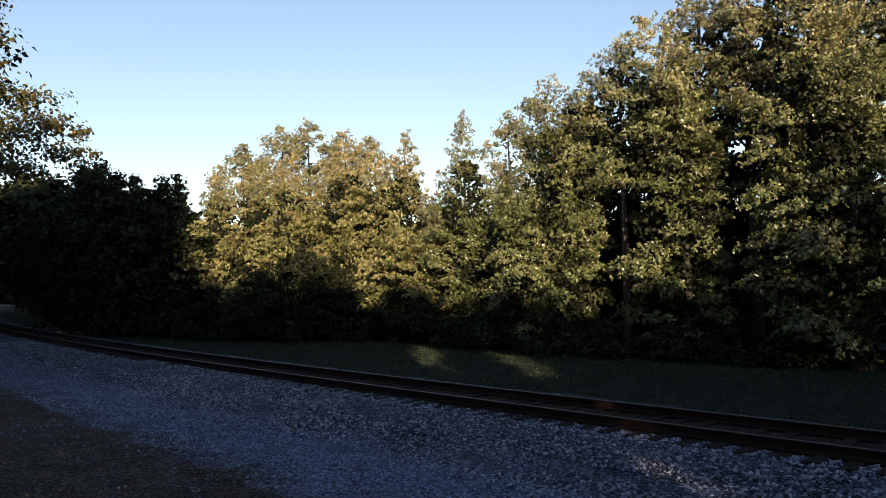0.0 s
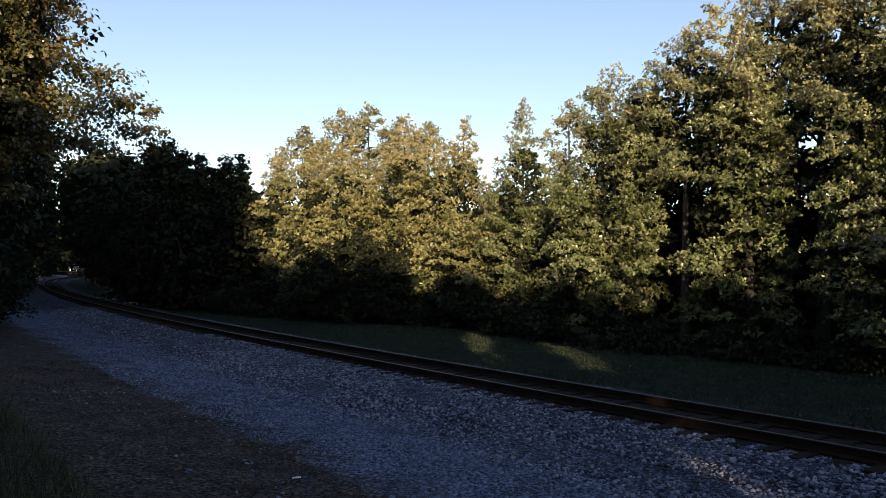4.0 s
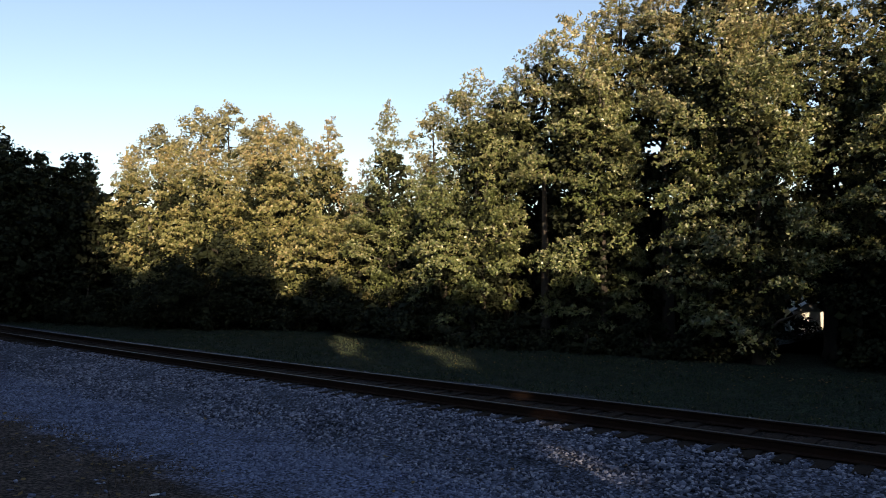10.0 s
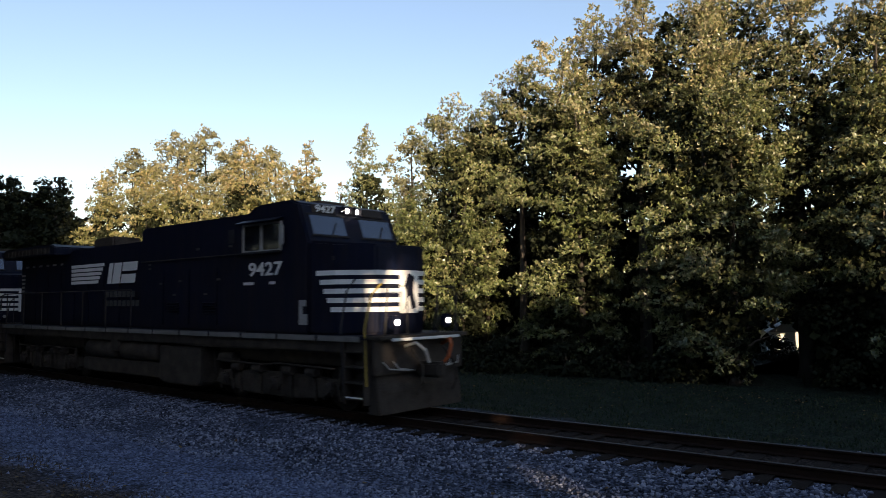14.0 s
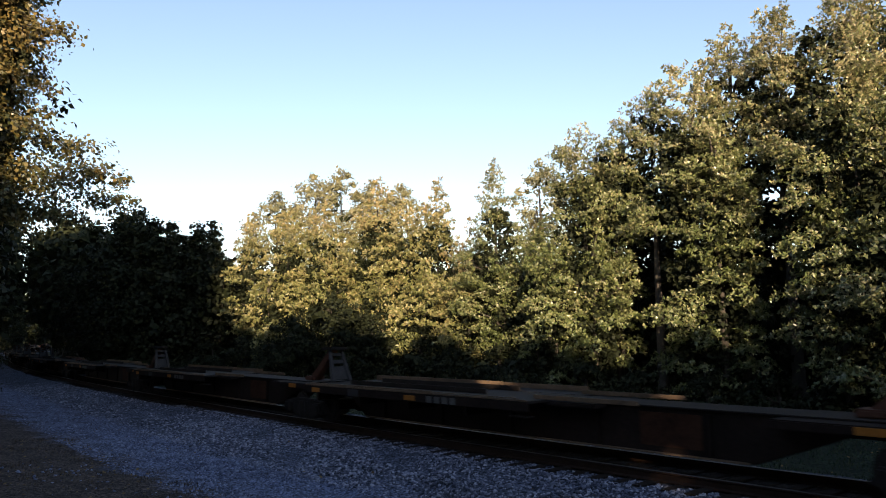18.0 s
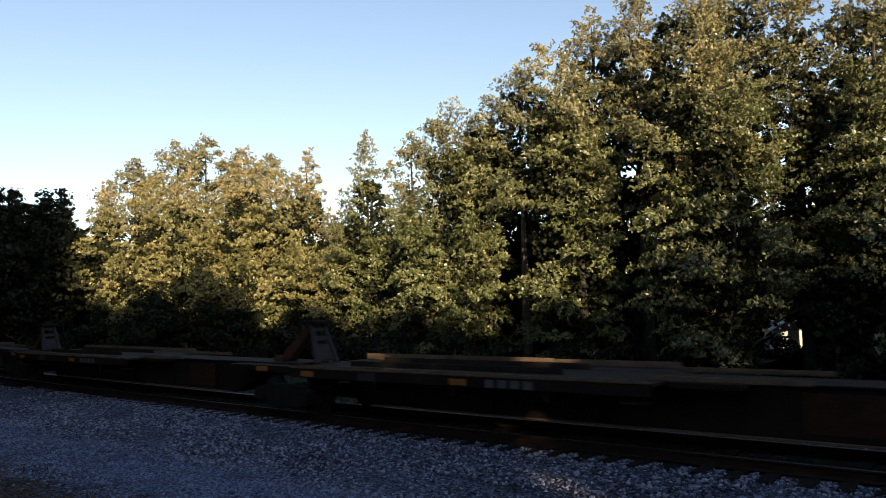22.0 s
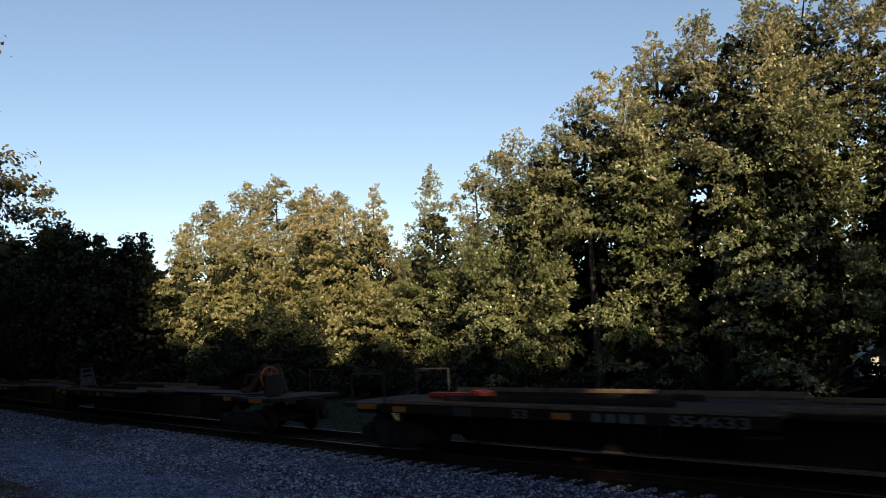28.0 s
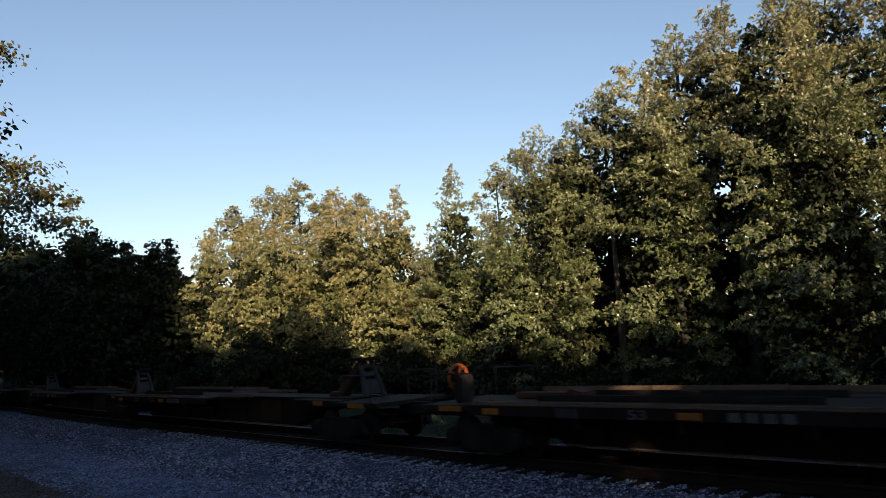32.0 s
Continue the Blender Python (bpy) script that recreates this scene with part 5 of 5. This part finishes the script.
def spine_unit(front, rear, raised=True, turned=False, wheel=False, flat=False, red=False):
    """One platform of an articulated spine car: deep centre sill, wheel platforms, hitch and truck."""
    car = empty("spine_car")
    part("centre_sill", prism([(-8.2, 0.78), (-7.0, 0.78), (-6.2, 0.24), (5.2, 0.24), (6.7, 0.82), (8.2, 0.82), (8.2, 1.08), (-8.2, 1.08)], -0.42, 0.42, bevel=0.02), BROWN, car, "deep rusty centre sill")
    for k in range(5):
        part("sill_rib", box((0.06, 0.1, 0.72), (-5.2 + 2.4 * k, -0.44, 0.66), 0.01), BROWN, car)
    part("deck_plate", box((16.2, 1.0, 0.03), (0, 0, 1.10), 0.008), DECK, car, "worn steel deck plate")
    for side in (-1, 1):
        pf = part("wheel_platform", box((8.9, 0.86, 0.06), (-3.5, side * 0.93, 1.09), 0.01), DECK, car, "worn trailer wheel platform")
        part("edge_beam", box((8.9, 0.05, 0.2), (-3.5, side * 1.36, 1.0), 0.01), BROWN, pf)
        # the lit upper edge, its brightness put into the tan colour
        part("edge_strip", box((8.8, 0.03, 0.035), (-3.5, side * 1.37, 1.125), 0.006), TAN, pf, "edge strip coloured bright as if lit")
        part("guide_rail", box((5.6, 0.05, 0.12), (-3.9, side * 0.56, 1.18), 0.01), DECK, pf)
        for k in range(4):
            part("bracket", prism([(-7.4 + 2.1 * k, 1.04), (-7.3 + 2.1 * k, 1.04), (-7.3 + 2.1 * k, 0.7), (-7.4 + 2.1 * k, 0.7)], side * 0.42, side * 1.3), BROWN, car)
        for x0, m in ((-7.3, YELLOW), (-2.95, YELLOW)):
            part("reflector", box((0.42, 0.014, 0.12), (x0, side * 1.388, 0.99), 0.003), m, car, "amber reflector plate")
        part("container_guide", box((1.2, 0.5, 0.1), (1.6, side * 0.62, 1.05), 0.02), BROWN, car)
        part("end_reflector", box((0.46, 0.014, 0.12), (7.2, side * 0.942, 1.0), 0.003), YELLOW, car, "amber reflector plate")
        part("end_sill", box((2.6, 0.55, 0.16), (7.0, side * 0.66, 1.0), 0.02), BROWN, car)
        part("step", box((0.5, 0.3, 0.03), (0.6, side * 1.2, 0.78), 0.008), DECK, car)
        part("hanger", tube([(0.4, side * 1.3, 1.0), (0.4, side * 1.3, 0.78)], 0.02, 5), DECK, car)
    part("placard", box((0.5, 0.014, 0.18), (-5.4, -1.39, 0.99), 0.004), GREY, car, "pale data plate")
    for k in range(4):
        part("mark_bar", box((0.2, 0.014, 0.15), (-2.2 + 0.28 * k, -1.39, 0.99), 0.004), STENCIL, car, "dull bar of unreadable writing")
    # paler than the sill: the light the flange catches is in its colour
    part("bottom_flange", box((11.2, 0.98, 0.03), (-0.5, 0, 0.25), 0.006), TAN, car, "bottom flange coloured pale for the light it catches")
    for side in (-1, 1):
        height = 0.15 if side > 0 else 0.05  # the curb beyond the sill stands up higher
        for k in range(3):
            part("side_rail", box((2.76, 0.06, height - 0.03 * (k == 2)), (-6.5 + 2.8 * k, side * 1.2, 1.12 + height / 2), 0.012), TAN, car, "worn tan guide rail")
        part("side_rail", box((2.6, 0.05, 0.09), (1.9, side * 0.8, 1.16), 0.012), TAN, car, "worn tan guide rail")
        part("sill_patch", box((1.3, 0.012, 0.62), (3.6, side * 0.426, 0.68), 0.004), SILL_RUST, car, "rusty patch on the sill")
    # hitch, raised or folded down on the deck
    if raised:
        hitch = part("hitch_head", box((0.62, 0.6, 0.09), (8.2, 0, 2.13), 0.02), CAR_GRIME, car, "dark hitch head plate")
        ladder = None
        for side in (-1, 1):
            ladder = tube([(8.62, side * 0.3, 1.12), (8.45, side * 0.25, 1.6), (8.25, side * 0.19, 2.1)], [0.09, 0.075, 0.06], 6, ladder)
        part("post", ladder, GREY, hitch)
        lean_ = Matrix.Rotation(radians(-20), 4, "Y")
        part("brace_plate", box((0.05, 0.5, 0.42), (8.52, 0, 1.38), 0.01, turn=lean_), GREY, hitch)
        part("brace_plate", box((0.05, 0.42, 0.12), (8.4, 0, 1.72), 0.01, turn=lean_), GREY, hitch)
        part("brace_plate", box((0.05, 0.38, 0.1), (8.31, 0, 1.94), 0.01, turn=lean_), GREY, hitch)
        outline = [(6.9, 1.12), (7.2, 1.12), (8.2, 1.98), (8.2, 2.1), (8.05, 2.12), (6.9, 1.26)]
        if turned:
            outline = [(16.55 - p, q) for p, q in ((6.0, 1.12), (6.4, 1.12), (7.2, 1.24), (8.2, 1.8), (8.2, 1.94), (7.2, 1.4), (6.0, 1.26))]
        part("strut", prism(outline, -0.11, 0.11, bevel=0.02), ORANGE, hitch, "rust-orange diagonal strut")
        part("strut_foot", box((0.45, 0.5, 0.14), (9.9 if turned else 6.95, 0, 1.18), 0.03), ORANGE, hitch)
    else:
        hitch = part("hitch_head", box((0.62, 0.6, 0.1), (7.1, 0, 1.19), 0.02), CAR_GRIME, car, "hitch folded down on the deck")
        part("brace_plate", box((1.2, 0.42, 0.07), (8.0, 0, 1.16), 0.02), GREY, hitch)
        part("strut", box((1.3, 0.24, 0.12), (6.1, 0, 1.2), 0.02), ORANGE, hitch, "rust-orange folded strut")
        part("lug", box((0.34, 0.3, 0.14), (5.3, 0.0, 1.22), 0.02, turn=Matrix.Rotation(radians(14), 4, "Y")), ORANGE, hitch)
    truck_parts(car, 8.4, (-0.88, 0.88), 0.42, 2.5, mat=CAR_GRIME)
    if rear:
        truck_parts(car, -7.7, (-0.88, 0.88), 0.42, 2.5, mat=CAR_GRIME)
        if flat:
            low = part("rear_hitch", box((1.5, 0.3, 0.12), (-6.9, 0, 1.19), 0.03), HITCH_RED if red else ORANGE, car, "red hitch folded flat on the deck" if red else "rusty hitch folded flat on the deck")
            part("hitch_lug", box((0.4, 0.5, 0.16), (-6.0, 0, 1.22), 0.03, turn=Matrix.Rotation(radians(12), 4, "Y")), HITCH_RED if red else ORANGE, low)
        else:
            part("rear_hitch", tube([(-7.9, 0.25, 1.1), (-8.2, 0.2, 1.95), (-7.7, 0.0, 2.0), (-6.9, 0, 1.1)], 0.07, 6), GREY, car, "folded grey hitch")
    if front or rear:
        x0 = 9.3 if front else -8.7
        part("end_platform", box((1.9, 2.3, 0.1), (x0, 0, 1.02), 0.02), DECK, car)
        part("coupler", box((1.2, 0.26, 0.3), (x0 + (1.1 if front else -1.1), 0, 0.85), 0.05), CAR_GRIME, car)
        if wheel:
            stand = part("brake_stand", box((0.22, 0.5, 0.62), (x0 - 0.2, -0.45, 1.38), 0.05), DECK, car, "steel brake stand")
            ring = [(x0 - 0.36, -0.45 + 0.3 * math.cos(a * math.tau / 16), 1.62 + 0.3 * math.sin(a * math.tau / 16)) for a in range(17)]
            part("hand_wheel", tube(ring, 0.035, 6), BRIGHT_ORANGE, stand, "orange brake hand wheel")
            for a in range(5):
                part("spoke", tube([(x0 - 0.36, -0.45, 1.62), (x0 - 0.36, -0.45 + 0.29 * math.cos(a * math.tau / 5), 1.62 + 0.29 * math.sin(a * math.tau / 5))], 0.022, 5), BRIGHT_ORANGE, stand)
        for y0 in (-1.1, 1.1):
            for dx in (-0.6, 0.6):
                part("rail_post", tube([(x0 + dx, y0, 1.05), (x0 + dx, y0, 1.75)], 0.02, 5), GREY, car)
            part("end_rail", tube([(x0 - 0.6, y0, 1.75), (x0 + 0.6, y0, 1.75)], 0.02, 5), GREY, car)
            part("end_reflector", box((0.7, 0.014, 0.12), (x0, y0 * 1.05, 1.0), 0.003), YELLOW, car, "amber reflector plate")
    return tagged(car, "empty articulated spine car, rusty brown with grey trailer hitch", "freight car", group="train")


UNLIT = material("unlit_lens", (0.25, 0.25, 0.24), 0.2, spread=0.1, bump=0.0)
loco = locomotive(1.34)
MOVING.append((loco, 10.25, 6.5))
second = locomotive()
third = copy_thing(second, Matrix())
MOVING += [(second, 32.55, 6.5), (third, 54.85, 6.5)]
for ob in (second, third):  # their lamps are off
    for o in ob.children_recursive:
        if o.data and o.data.materials and o.data.materials[0] == LAMP:
            o.data = o.data.copy()
            o.data.materials[0] = UNLIT
            o["label"] = "unlit lamp lens"
upright = Matrix.Rotation(radians(90), 4, "X")
for ob, digits in ((loco, "9427"), (second, "9147")):
    lettering(digits, 0.32, Matrix.Translation((6.63, -1.53, 3.13)) @ upright @ Matrix.Diagonal((1.5, 1, 1, 1)), WHITE, ob)
    lettering(digits, 0.17, pose(7.99, -0.8, 4.595, 0, 0, 90) @ upright @ Matrix.Diagonal((1.3, 1, 1, 1)), WHITE, ob, "board_number")
    for k in range(2):
        part("small_mark", box((0.42 - 0.2 * k, 0.012, 0.07), (5.95 + 0.95 * k, -1.512, 2.94), 0.003), WHITE, ob, "white bar of unreadable writing")

FOLDED = {(0, 4), (1, 4), (2, 0), (2, 1), (3, 2), (3, 4), (4, 4), (5, 4)}
kinds, lettered = {}, []
for n_car, (start, pitch) in enumerate(((68.7, 16.7), (156.4, 16.75), (245.0, 16.8), (335.1, 17.05), (424.8, 16.9), (513.5, 16.9))):
    for k in range(5):
        kind = (k == 0, k == 4, (n_car, k) not in FOLDED, (n_car, k) == (2, 4), n_car == 3 and k in (0, 4), n_car > 1 and k == 4, (n_car, k) == (2, 4))
        if kind in kinds:
            ob = copy_thing(kinds[kind], Matrix())
        else:
            ob = kinds[kind] = spine_unit(*kind)
            if not kind[2]:
                tagged(ob, "empty articulated spine car, rusty brown, hitch folded down", "freight car", group="train")
        MOVING.append((ob, start + pitch * (k + 0.5), pitch / 2))
        lettered.append((n_car, k, ob))
for n_car, k, ob in lettered:
    if k in (0, 4):
        if n_car == 2:
            lettering("554633", 0.17, Matrix.Translation((-0.15, -1.395, 0.915)) @ upright @ Matrix.Diagonal((1.9, 1, 1, 1)), STENCIL, ob)
        lettering("53", 0.17, Matrix.Translation((-3.9, -1.395, 0.915)) @ upright @ Matrix.Diagonal((1.7, 1, 1, 1)), STENCIL, ob, "length_mark")

# ---- ties, last ----
tie_b = box((2.85, 0.23, 0.18), bevel=0.012)
tie_me = bpy.data.meshes.new("tie")
tie_b.to_mesh(tie_me)
tie_b.free()
tie_me.materials.append(TIE)
tie_rng = np.random.default_rng(3)
for k in range(280):
    s = -14 + 0.5 * k
    x, y, a = on_line(s, tie_rng.normal(scale=0.045))
    t_ob = new("tie", tie_me)
    t_ob.parent = track
    t_ob.matrix_local = pose(x, y, -0.272 + tie_rng.normal(scale=0.008), 0, 0, -math.degrees(a) + tie_rng.normal(scale=0.9))


def motions():
    for ob, u, half in MOVING:
        walk(ob, carriage_rows(u, half))


motions()
